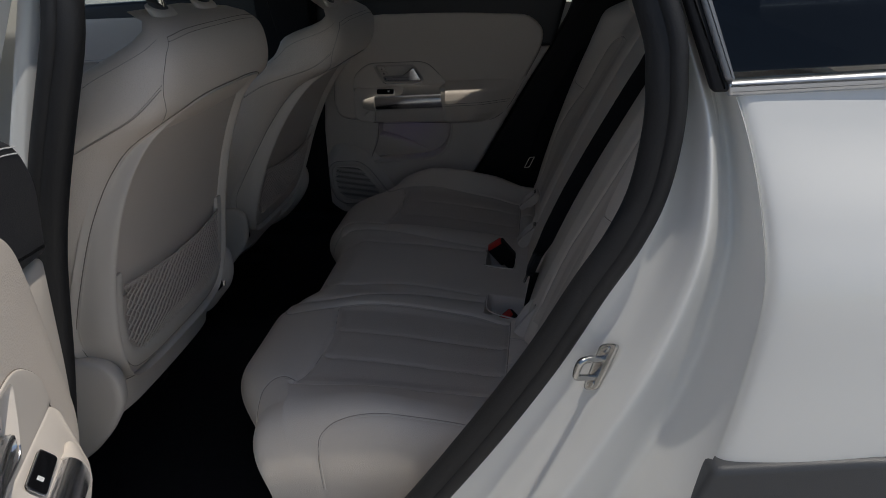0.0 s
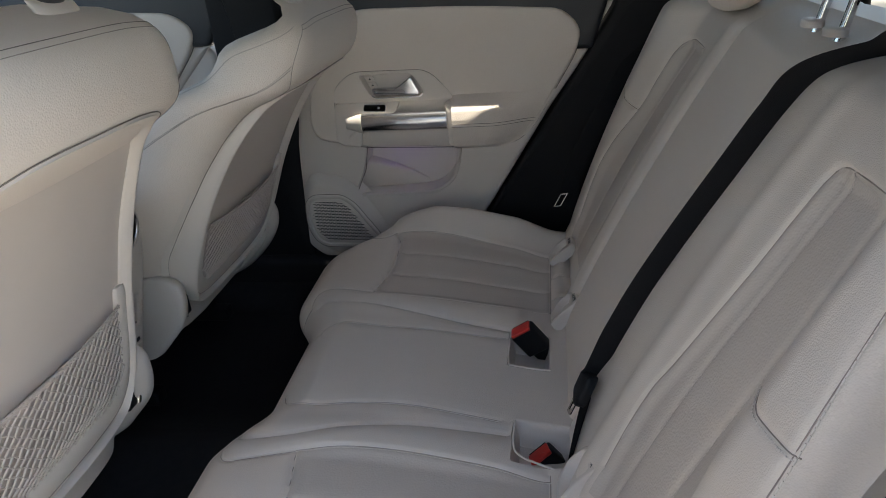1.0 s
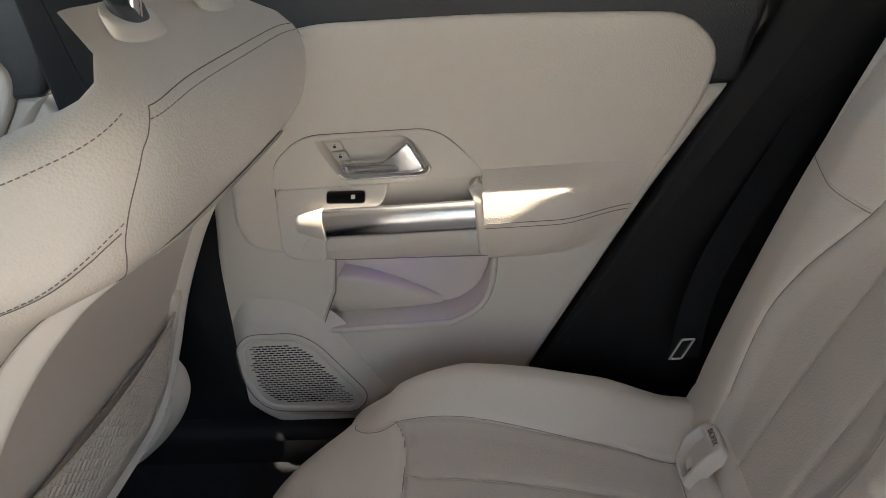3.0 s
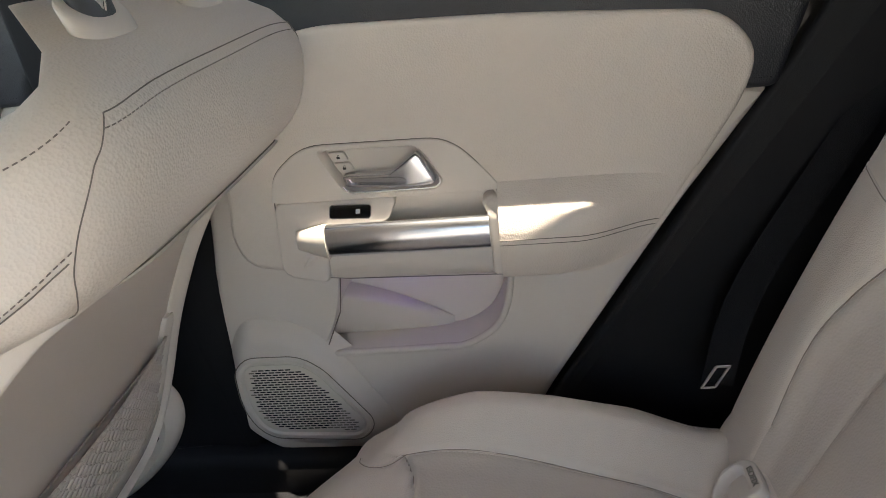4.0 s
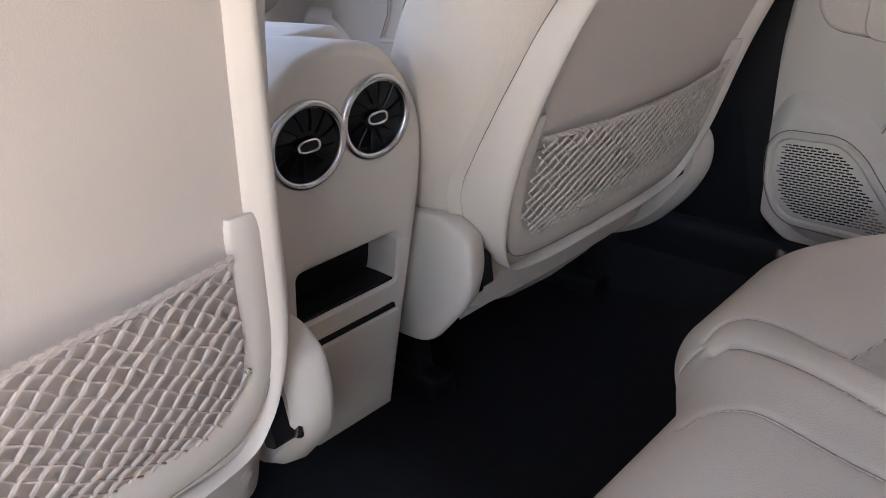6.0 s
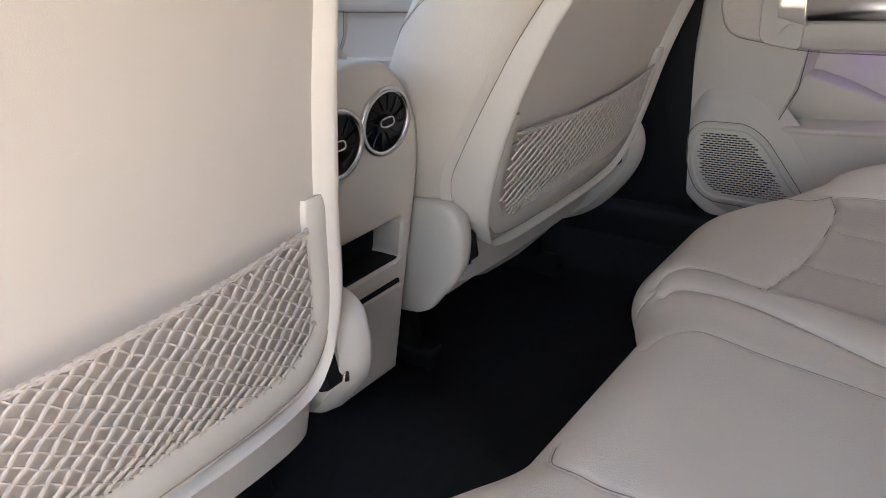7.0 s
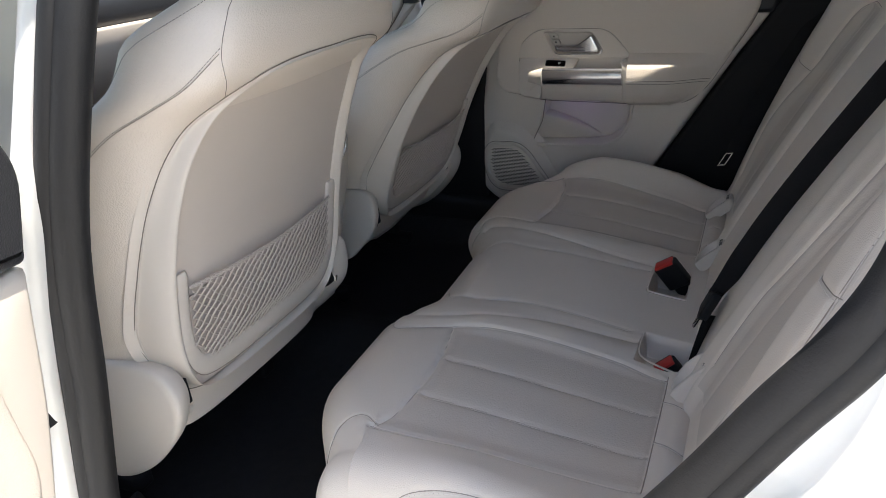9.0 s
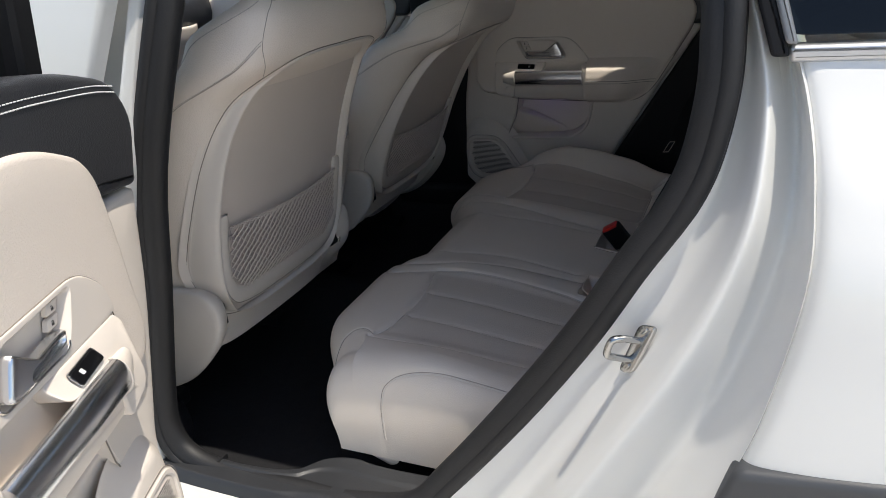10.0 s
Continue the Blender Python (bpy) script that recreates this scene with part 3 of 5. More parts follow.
def bench(y, s, lift=0.0):
    """A point on the bench cushion, its bolsters included; beyond BENCH_Y it rolls over its end."""
    over = abs(y) - (BENCH_Y - 0.075)
    yc = math.copysign(min(abs(y), BENCH_Y - 0.075), y)
    p = bench_raw(yc, s)
    x, z = p.x, p.z
    o = abs(y)
    if s > 0.4:
        xf = lerp_table(INSERT_FRONT, o)
        ins = step(xf - 0.006, xf + 0.022, x) * step(lerp_table(INSERT_INNER, x) - 0.012, lerp_table(INSERT_INNER, x) + 0.02, o) * (1 - step(lerp_table(INSERT_OUTER, x) - 0.03, lerp_table(INSERT_OUTER, x) + 0.008, o))
        z -= 0.006 * ins * (1 - 0.5 * step(0.6, 0.66, x))
        wing = step(0.150, 0.205, o) * (1 - step(0.232, 0.262, o))
        z += 0.007 * wing * step(0.20, 0.34, x) * (1 - step(0.56, 0.64, x))
    bolster = lerp_table([(0.2, 0.0), (0.26, 0.018), (0.36, 0.046), (0.46, 0.047), (0.56, 0.040), (0.64, 0.03)], x) * (step(0.525, 0.605, o) if y > 0 else 0.72 * step(0.50, 0.64, o) * step(0.22, 0.46, x)) + 0.014 * step(0.3, 0.6, y) * step(0.15, 0.32, x) * (1 - step(0.55, 0.66, x))
    z += bolster * step(0.40, 0.66, s)
    z -= WELL_DEPTH * well(x, y)
    z += 0.012 * math.exp(-((x - 0.665) / 0.022) ** 2) * step(0.19, 0.24, o) * (1 - step(0.52, 0.57, o))
    if over > 0:
        q = min(1, over / 0.075) * math.pi / 2
        yy = math.copysign(BENCH_Y - 0.075 + 0.075 * math.sin(q) ** 0.9, y)
        zc = 0.43
        z = zc + (z - zc) * max(0.0, math.cos(q)) ** 0.55
        x = x + 0.05 * (1 - math.cos(q)) * (1 - s) * 1.2
        return (x, yy, z + lift)
    return (x, y, z + lift)


bench_thing = thing("rear_bench", (0.45, 0, 0.36), "beige leather rear bench seat with pleated outer places", "rear seat")


def bench_find(x, y):
    """The s at which the cushion's top reaches x."""
    lo, hi = 0.32, 1.0
    for _ in range(24):
        mid = (lo + hi) / 2
        if bench(y, mid)[0] < x:
            lo = mid
        else:
            hi = mid
    return (lo + hi) / 2


def frame_at(fn, u, v, du, dv):
    """The point and the unit normal of a sheet fn(u, v)."""
    p = Vector(fn(u, v))
    a = Vector(fn(u + du, v)) - Vector(fn(u - du, v))
    b = Vector(fn(u, v + dv)) - Vector(fn(u, v - dv))
    return p, b.cross(a).normalized()


class Relief:
    """Seams pulled into a padded sheet: each is a line on the sheet, with its depth, and presses the padding in beside it."""

    def __init__(self):
        self.points, self.depths, self.paths = [], [], []

    def add(self, path, depth, kind, fade=0):
        """path: (point, normal) pairs in order; fade: over how many of them the ends run out."""
        path = self.even(path)
        n = len(path)
        self.paths.append((path, depth, kind, fade))
        for i, (p, _) in enumerate(path):
            k = min(1.0, (min(i, n - 1 - i) + 1) / (fade + 1)) if fade else 1.0
            self.points.append(p[:])
            self.depths.append(depth * k)

    @staticmethod
    def even(path, gap=0.0025):
        """The same line with its points close together."""
        out = []
        for (p, m), (q, n) in zip(path, path[1:]):
            k = max(1, round((q - p).length / gap))
            out += [(p.lerp(q, i / k), m.lerp(n, i / k).normalized()) for i in range(k)]
        return out + [path[-1]]

    def sink(self, at):
        """How deep each of the points lies below the unpressed padding."""
        tree = KDTree(len(self.points))
        for i, p in enumerate(self.points):
            tree.insert(p, i)
        tree.balance()
        near = [tree.find(p)[1:] for p in at]
        d = np.array([q[1] for q in near])
        return np.array([self.depths[q[0]] for q in near]) * (0.55 * np.exp(-(d / 0.0038) ** 2) + 0.33 * np.exp(-(d / 0.015) ** 2))

    def press(self, rows, up, lift=0.0):
        """Rows of points of a sheet, sunk along its normals; up: roughly the way it faces."""
        g = np.array([[tuple(p) for p in r] for r in rows])
        n = np.cross(np.gradient(g, axis=0), np.gradient(g, axis=1))
        n /= np.maximum(np.linalg.norm(n, axis=2, keepdims=True), 1e-9)
        n *= np.sign((n @ np.array(up)).mean())
        flat = g.reshape(-1, 3)
        return (flat + n.reshape(-1, 3) * (lift - self.sink(flat))[:, None]).reshape(g.shape)


def sheet(rows):
    """A sheet from rows of points, quickly."""
    k, n = rows.shape[:2]
    return raw([Vector(p) for p in rows.reshape(-1, 3)], [(j * n + i, j * n + i + 1, (j + 1) * n + i + 1, (j + 1) * n + i) for j in range(k - 1) for i in range(n - 1)])


def sew(relief, owner):
    """Threads in the seams: a dark joint and, on topstitched ones, pale stitches beside it."""
    for path, depth, kind, fade in relief.paths:
        if kind == "none":
            continue
        n = len(path)
        sunk = [depth * (min(1.0, (min(i, n - 1 - i) + 1) / (fade + 1)) if fade else 1.0) for i in range(n)]
        part("seam", tube([p - m * (d * 0.88 - 0.0004) for (p, m), d in zip(path, sunk)], 0.0007 if kind == "stitched" else 0.0009, 5), SEAM_SOFT, owner)
        if kind == "stitched":
            side = []
            for i, (p, m) in enumerate(path):
                t = path[min(i + 1, n - 1)][0] - path[max(i - 1, 0)][0]
                w = t.cross(m).normalized()
                side.append(p + w * 0.0034 - m * (sunk[i] * 0.56 - 0.0003))
            part("stitching", dashes(side, 0.0008, 0.0052, 0.0016), STITCH, owner)


cushion_relief = Relief()


def on_cushion(points, side):
    return [frame_at(bench, side * p.y, bench_find(p.x, side * p.y), 0.002, 0.004) for p in spline([(a, b, 0) for a, b in points], 10)]


def on_front(points, side):
    """points: distance from the middle, and s."""
    return [frame_at(bench, side * p.x, p.y, 0.002, 0.004) for p in spline([(a, b, 0) for a, b in points], 10)]


for s in (-1, 1):
    cushion_relief.add(on_cushion([(0.272, 0.250), (0.283, 0.30), (0.291, 0.345), (0.293, 0.40), (0.291, 0.445), (0.284, 0.51), (0.268, 0.541)], s), 0.0085, "plain")
    cushion_relief.add(on_cushion(INSERT_OUTER, s), 0.007, "stitched")
    cushion_relief.add(on_cushion(INSERT_INNER, s), 0.006, "stitched")
    cushion_relief.add(on_cushion([(0.290, 0.342), (0.45, 0.343), (0.634, 0.338)], s), 0.0055, "stitched")
    cushion_relief.add(on_cushion([(0.293, 0.446), (0.45, 0.445), (0.634, 0.436)], s), 0.0055, "stitched")
    cushion_relief.add(on_cushion([(0.640, 0.232), (0.640, 0.35), (0.640, 0.51)], s), 0.007, "plain")
    for q in (0.30, 0.40):
        cushion_relief.add(on_cushion([(0.642, q), (0.665, q + 0.012), (0.695, q + 0.014)], s), 0.005, "stitched")
    # nose of the outer place: its seams curl round to the front on both sides
    cushion_relief.add(on_cushion([(0.272, 0.252), (0.245, 0.258), (0.206, 0.268), (0.170, 0.270), (0.150, 0.252), (0.143, 0.225)], s), 0.006, "stitched")
    cushion_relief.add(on_cushion([(0.270, 0.540), (0.247, 0.526), (0.224, 0.528), (0.208, 0.543), (0.204, 0.560)], s), 0.0025, "stitched")
    # wing beside the middle place, and the edge of the middle panel
    cushion_relief.add(on_cushion([(0.163, 0.205), (0.185, 0.218), (0.250, 0.212), (0.345, 0.184), (0.45, 0.163), (0.575, 0.154)], s), 0.009, "plain")
    cushion_relief.add(on_cushion([(0.195, 0.092), (0.212, 0.122), (0.260, 0.132), (0.33, 0.122), (0.43, 0.118), (0.56, 0.124)], s), 0.005, "stitched")
    # end of the bench: piping over the bolster, and a seam down the outer end
    cushion_relief.add(on_front([(0.562, 0.392), (0.578, 0.34), (0.588, 0.27), (0.596, 0.15)], s), 0.0015, "stitched")
    cushion_relief.add(on_front([(0.662, 0.640), (0.656, 0.641), (0.646, 0.644), (0.634, 0.652), (0.625, 0.672), (0.619, 0.705), (0.615, 0.76), (0.612, 0.84), (0.610, 0.95)], s), 0.0032, "stitched")
    cushion_relief.add(on_front([(0.215, 0.415), (0.210, 0.36), (0.212, 0.28), (0.222, 0.16)], s), 0.005, "stitched")

NY, NS = 480, 210
part("cushion", sheet(cushion_relief.press([[bench(-BENCH_Y + 2 * BENCH_Y * i / NY, j / NS) for i in range(NY + 1)] for j in range(NS + 1)], (0, 0, 1))), SMOOTH, bench_thing, "smooth beige leather cushion")
part("cushion_base", box(0.30, -0.60, 0.36, 0.72, 0.60, 0.44, 0.01), BLACK, bench_thing)
for s in (-1, 1):
    rows = []
    for j in range(91):
        row = []
        for i in range(81):
            v = j / 90
            o = 0.25 + 0.29 * i / 80
            for _ in range(2):
                x0 = lerp_table(INSERT_FRONT, o) + 0.0015
                x = x0 + (0.638 - x0) * v
                o0, o1 = lerp_table(INSERT_INNER, x) + 0.0015, lerp_table(INSERT_OUTER, x) - 0.0015
                o = o0 + (o1 - o0) * i / 80
            row.append(bench(s * o, bench_find(x, s * o)))
        rows.append(row if s > 0 else row[::-1])
    part("cushion_insert", sheet(cushion_relief.press(rows, (0, 0, 1), 0.0008)), PERFORATED, bench_thing, "slightly darker perforated leather insert")
sew(cushion_relief, bench_thing)


# backrest: the outer bolsters stand forward of the pleated panels
BACKREST_TOP = 1.14
WAIST_IN = [(0.55, 0.312), (0.64, 0.308), (0.74, 0.300), (0.81, 0.314), (0.915, 0.331), (0.99, 0.335), (1.06, 0.336)]
WAIST_OUT = [(0.55, 0.528), (0.65, 0.535), (0.748, 0.546), (0.82, 0.532), (0.905, 0.501), (0.97, 0.497), (1.06, 0.492)]


def backrest(u, v):
    y = -0.655 + 1.31 * u
    z = 0.55 + (BACKREST_TOP - 0.55) * v
    o = abs(y)
    x = 0.697 + 0.53 * (z - 0.60)
    x -= 0.13 * max(0.0, z - 0.60) * step(0.46, 0.57, o)
    a, c = lerp_table(WAIST_IN, z), lerp_table(WAIST_OUT, z)
    top = 1 - step(1.030, 1.056, z)
    ins = step(a - 0.008, a + 0.022, o) * (1 - step(c - 0.030, c + 0.008, o)) * top
    x -= 0.020 * math.sin(math.pi * min(1, v * 1.02)) ** 0.6
    x += 0.014 * ins
    x -= 0.006 * math.exp(-((o - 0.262) / 0.022) ** 2) * step(0.0, 0.1, v)
    x += 0.014 * (math.exp(-((y - 0.22) / 0.009) ** 2) + math.exp(-((y + 0.105) / 0.009) ** 2)) * (1 - step(0.9, 1.0, v))
    x += 0.04 * step(0.615, 0.655, o) ** 2
    x += 0.06 * step(0.91, 1.0, v) ** 2
    z += -0.012 * step(0.62, 0.655, o) * v
    return (x, y, z)


back_relief = Relief()


def on_backrest(points, side=1):
    path = []
    for p in spline([(a, b, 0) for a, b in points], 10):
        q, n = frame_at(backrest, (side * p.x + 0.655) / 1.31, (p.y - 0.55) / (BACKREST_TOP - 0.55), 0.002, 0.004)
        path.append((q, n if n.x < 0 else -n))
    return path


for s in (-1, 1):
    back_relief.add(on_backrest([(b, a) for a, b in WAIST_IN[1:-1]] + [(0.337, 1.030), (0.346, 1.044), (0.375, 1.048)], s), 0.006, "plain")
    back_relief.add(on_backrest([(b, a) for a, b in WAIST_OUT[1:-1]] + [(0.493, 1.025), (0.478, 1.043), (0.44, 1.050), (0.375, 1.048)], s), 0.006, "plain")
    back_relief.add(on_backrest([(0.360, 0.60), (0.358, 0.80), (0.366, 0.93), (0.368, 1.046)], s), 0.0045, "stitched")
    back_relief.add(on_backrest([(0.460, 0.60), (0.460, 0.80), (0.455, 0.93), (0.440, 1.048)], s), 0.0045, "stitched")
    back_relief.add(on_backrest([(0.502, 0.905), (0.545, 0.913), (0.590, 0.922), (0.632, 0.932)], s), 0.004, "stitched")
    back_relief.add(on_backrest([(0.628, 0.60), (0.630, 0.75), (0.628, 0.92), (0.610, 1.06)], s), 0.005, "stitched")
back_relief.add(on_backrest([(0.212, 0.60), (0.222, 0.85), (0.222, 1.08)]), 0.003, "plain")
back_relief.add(on_backrest([(-0.098, 0.62), (-0.098, 0.85), (-0.098, 1.09)]), 0.003, "plain")

NY, NZ = 400, 170
pressed = back_relief.press([[backrest(1 - i / NY, j / NZ) for i in range(NY + 1)] for j in range(NZ + 1)], (-1, 0, 0.5))
behind = pressed + np.array((0.12, 0, -0.02))
part("backrest", join(sheet(pressed), sheet(behind), *(sheet(np.stack((a, a + np.array((0.12, 0, -0.02))))) for a in (pressed[0], pressed[-1], pressed[:, 0], pressed[:, -1]))), SMOOTH, bench_thing, "smooth beige leather backrest with pleated panels")
for s in (-1, 1):
    rows = []
    for j in range(91):
        z = 0.60 + 0.445 * j / 90
        a, c = lerp_table(WAIST_IN, z) + 0.0015 + 0.006 * step(1.03, 1.045, z), lerp_table(WAIST_OUT, z) - 0.0015 - 0.012 * step(1.02, 1.045, z)
        rows.append([backrest((s * (a + (c - a) * (1 - i / 60 if s > 0 else i / 60)) + 0.655) / 1.31, (z - 0.55) / (BACKREST_TOP - 0.55)) for i in range(61)])
    part("backrest_insert", sheet(back_relief.press(rows, (-1, 0, 0.5), 0.0009)), PERFORATED, bench_thing, "slightly darker perforated leather insert")
sew(back_relief, bench_thing)

# ---------------------------------------------------------------- centre console
def console_x(z):
    return -0.104 + 0.19 * (z - 0.839)


console = thing("centre_console", (-0.4, 0, 0.36), "beige centre console with two round rear air vents", "console")
half = [(0.0, 0.915), (0.045, 0.905), (0.075, 0.875), (0.099, 0.828), (0.104, 0.775), (0.097, 0.71), (0.080, 0.60), (0.058, 0.45)]
outline = [(p.x, p.y) for p in spline([(a, b, 0) for a, b in half], 4)]
outline = outline + [(-a, b) for a, b in outline[::-1]][:-1]


def console_to(a, b, h):
    return (console_x(b) - 0.40 + h - 0.012, a, b)


slot = fillet([(-0.068, 0.637), (-0.065, 0.700), (0.068, 0.700), (0.062, 0.637)], 0.010, 4)
part("console_body", holed(outline, slot, console_to, 0.412, 0.07, 0.014, 0.004), TRIM, console)
part("console_lid", box(-0.50, -0.082, 0.875, -0.19, 0.082, 0.915, 0.016), LEATHER, console, "padded beige leather lid")


def disc(y, z, r, h0, h1, n=40, tilt=0.0):
    def at(q, rr, h):
        zz = z + rr * math.sin(q)
        return (console_x(zz) + h, y + rr * math.cos(q), zz)
    return loft([[at(2 * math.pi * i / n, rr, h) for i in range(n)] for rr, h in ((r, h0), (r, h1 - 0.001), (r - 0.001, h1))])


for s in (-1, 1):
    vy, vz = 0.0395 * s - 0.003, 0.834 + 0.003 * s
    ring = [(console_x(vz + 0.0385 * math.sin(q)) + 0.003, vy + 0.0385 * math.cos(q), vz + 0.0385 * math.sin(q)) for q in [2 * math.pi * i / 48 for i in range(48)]]
    vent = part("air_vent", disc(vy, vz, 0.037, -0.02, 0.001), GLOSS, console, "glossy black air vent")
    part("vent_ring", tube(ring, 0.0042, 12, closed=True), CHROME, vent, "chrome ring")
    for k in range(12):
        q = 2 * math.pi * k / 12 + 0.15
        fin = [(console_x(vz + r * math.sin(q + (r - 0.012) * 9)) + 0.002, vy + r * math.cos(q + (r - 0.012) * 9), vz + r * math.sin(q + (r - 0.012) * 9)) for r in (0.014, 0.021, 0.028, 0.0355)]
        part("vent_fin", tube(fin, 0.0011, 6, side=(1, 0, 0), flat=0.6), GLOSS, vent)
    oval = [(console_x(vz) + 0.006, vy + 0.011 * math.copysign(abs(math.cos(q)) ** 0.6, math.cos(q)), vz + 0.0052 * math.sin(q)) for q in [2 * math.pi * i / 32 for i in range(32)]]
    part("vent_knob", tube(oval, 0.0013, 6, closed=True), CHROME, vent, "bright oval knob outline")
    part("knob_core", slab([(0.0105 * math.cos(2 * math.pi * i / 24), 0.005 * math.sin(2 * math.pi * i / 24)) for i in range(24)], lambda a, b, h: (console_x(vz) + h, vy + a, vz + b), 0.006, 0.001), BLACK, vent)


def on_console(a, b, h):
    return (console_x(b) + h, a, b)


part("storage_slot", slab(inset(fillet([(-0.067, 0.638), (-0.064, 0.699), (0.067, 0.699), (0.061, 0.638)], 0.010, 4), 0.001), lambda a, b, h: (console_x(b) - 0.07 + h, a, b), 0.020, 0.001, 1), BLACK, console, "black back of the open storage slot")
part("slot_mat", slab([(-0.064, -0.07), (0.060, -0.07), (0.060, -0.004), (-0.064, -0.004)], lambda a, b, h: (console_x(0.64) + b, a, 0.6385 + h), 0.003, 0.001, 1), BLACK, console)
flap = fillet([(-0.060, 0.475), (-0.070, 0.600), (0.066, 0.600), (0.050, 0.475)], 0.006, 4)
part("console_flap", slab(flap, on_console, 0.004, 0.003, 3), TRIM, console)
part("flap_grip", slab(fillet([(-0.064, 0.602), (-0.064, 0.610), (0.058, 0.610), (0.060, 0.602)], 0.003, 3), on_console, 0.002, 0.001), BLACK, console)

# ---------------------------------------------------------------- doors
PANEL_Y = 0.735


def rear_door(name, lay, at, label, opened, front=False):
    """A rear door, drawn as the right-hand one stands when shut; lay(x, y, z) puts it into the place."""
    door = thing(name, at, label, "car door", "front doors" if front else "rear doors")

    def face(a, b, h):
        return lay(a, PANEL_Y - h, b)
    front_edge = [(0.05, 0.56), (0.05, 0.672), (0.0, 0.79), (-0.032, 0.87), (-0.068, 1.015)] if opened else [(-0.058, 0.53), (-0.042, 0.66), (-0.022, 0.77), (-0.004, 0.88), (0.005, 1.005)]
    shift = 0.085 if opened else (-0.12 if front else 0.0)
    low = fillet(front_edge + [(0.745, 1.005), (0.641, 0.859), (0.566, 0.74), (0.457, 0.566), (0.40, 0.452), (0.02, 0.452)],
                 [0.05, 0.03, 0.05, 0.05, 0.014, 0.014, 0.03, 0.05, 0.05, 0.03, 0.07], 5)
    pocket = fillet([(0.125, 0.652), (0.158, 0.715), (0.173, 0.787), (0.412, 0.776), (0.402, 0.72), (0.383, 0.687), (0.343, 0.660)], [0.006, 0.03, 0.006, 0.006, 0.04, 0.04, 0.04], 6)
    part("lower_panel", holed(low, pocket, lambda a, b, h: face(a, b, h - 0.05), 0.055, 0.054, 0.012, 0.004), TRIM, door, "beige plastic door lining with a map pocket")
    upper = fillet([(0.03, 1.025), (-0.057, 1.014), (-0.094, 1.10), (-0.06, 1.155), (0.07, 1.187), (0.30, 1.200), (0.84, 1.195), (0.748, 1.0)] if opened else [(-0.01, 1.0), (-0.02, 1.17), (0.80, 1.17), (0.748, 1.0)],
                   [0.004, 0.006, 0.03, 0.05, 0.08, 0.08, 0.03, 0.012] if opened else [0.012, 0.05, 0.03, 0.012], 5)
    part("upper_trim", slab(upper, lambda a, b, h: face(a, b, h - 0.03), 0.044, 0.014, 6), DARK, door, "black grained upper door trim")
    pad = fillet([(0.105, 0.795), (0.045, 0.806), (0.028, 0.85), (0.036, 0.90), (0.044, 1.0), (0.060, 1.082), (0.17, 1.126), (0.45, 1.117), (0.678, 1.098), (0.722, 1.05), (0.708, 0.995), (0.605, 0.822), (0.565, 0.785), (0.52, 0.774), (0.40, 0.775)],
                 [0.014, 0.03, 0.03, 0.03, 0.04, 0.05, 0.1, 0.1, 0.05, 0.03, 0.04, 0.04, 0.03, 0.03, 0.014], 6)
    edge = fillet([(0.099, 0.798), (0.103, 0.90), (0.108, 0.94), (0.155, 0.978), (0.348, 0.975), (0.395, 0.925), (0.415, 0.87), (0.417, 0.776), (0.17, 0.783)], [0.02, 0.03, 0.03, 0.03, 0.03, 0.03, 0.03, 0.006, 0.05], 6)
    part("door_pad", holed(pad, inset(edge, 0.004), lambda a, b, h: face(a, b, h), 0.022, 0.0195, 0.009, 0.001, 260), LEATHER, door, "smooth beige leather upper pad")

    part("seam", tube([face(p, q, 0.0065) for p, q in inset(pad, -0.0012)], 0.0013, 5, closed=True), SEAM, door)
    part("seam", tube([face(p, q, 0.0054) for p, q in ((0.172, 0.79), (0.160, 0.72), (0.128, 0.655))], 0.0010, 5), SEAM, door)

    # armrest: a bulge with a flat top that runs rearwards
    prof = [(0.020, 0.912), (0.040, 0.893), (0.057, 0.876), (0.063, 0.855), (0.0635, 0.842), (0.057, 0.806), (0.047, 0.784), (0.018, 0.772)]
    reach = [(0.772, 0.515), (0.784, 0.553), (0.806, 0.590), (0.840, 0.616), (0.850, 0.622), (0.912, 0.660)]

    def arm(u, v):
        f = v * (len(prof) - 1)
        i = min(int(f), len(prof) - 2)
        hh, zz = (prof[i][k] + (prof[i + 1][k] - prof[i][k]) * (f - i) for k in (0, 1))
        x = 0.405 + (lerp_table(reach, zz) - 0.405) * u
        return face(x, zz, 0.0205 + max(0.0, hh - 0.0205) * (1 - step(0.45, 1.0, u)) + min(0.0, hh - 0.0205))
    part("armrest", grid(arm, 30, 36), LEATHER, door, "beige leather armrest")
    for v in (0.545, 0.590):
        part("seam", tube([Vector(arm(i / 24, v)) for i in range(24)], 0.0006, 5), SEAM, door)
    # handle surround
    surround = fillet([(0.100, 0.900), (0.108, 0.94), (0.155, 0.978), (0.348, 0.975), (0.395, 0.925), (0.412, 0.900)], [0.004, 0.03, 0.03, 0.03, 0.03, 0.004], 6)
    recess = fillet([(0.176, 0.970), (0.302, 0.966), (0.314, 0.955), (0.334, 0.918), (0.326, 0.910), (0.208, 0.910), (0.192, 0.935)], [0.008, 0.012, 0.012, 0.008, 0.008, 0.010, 0.02], 5)
    part("handle_surround", holed(surround, recess, face, 0.0245, 0.018, 0.002, 0.003), TRIM, door, "beige plastic handle surround with a hollow")
    part("seam", tube([face(a, b, 0.0222) for a, b in edge], 0.0009, 6, closed=True), SEAM, door)
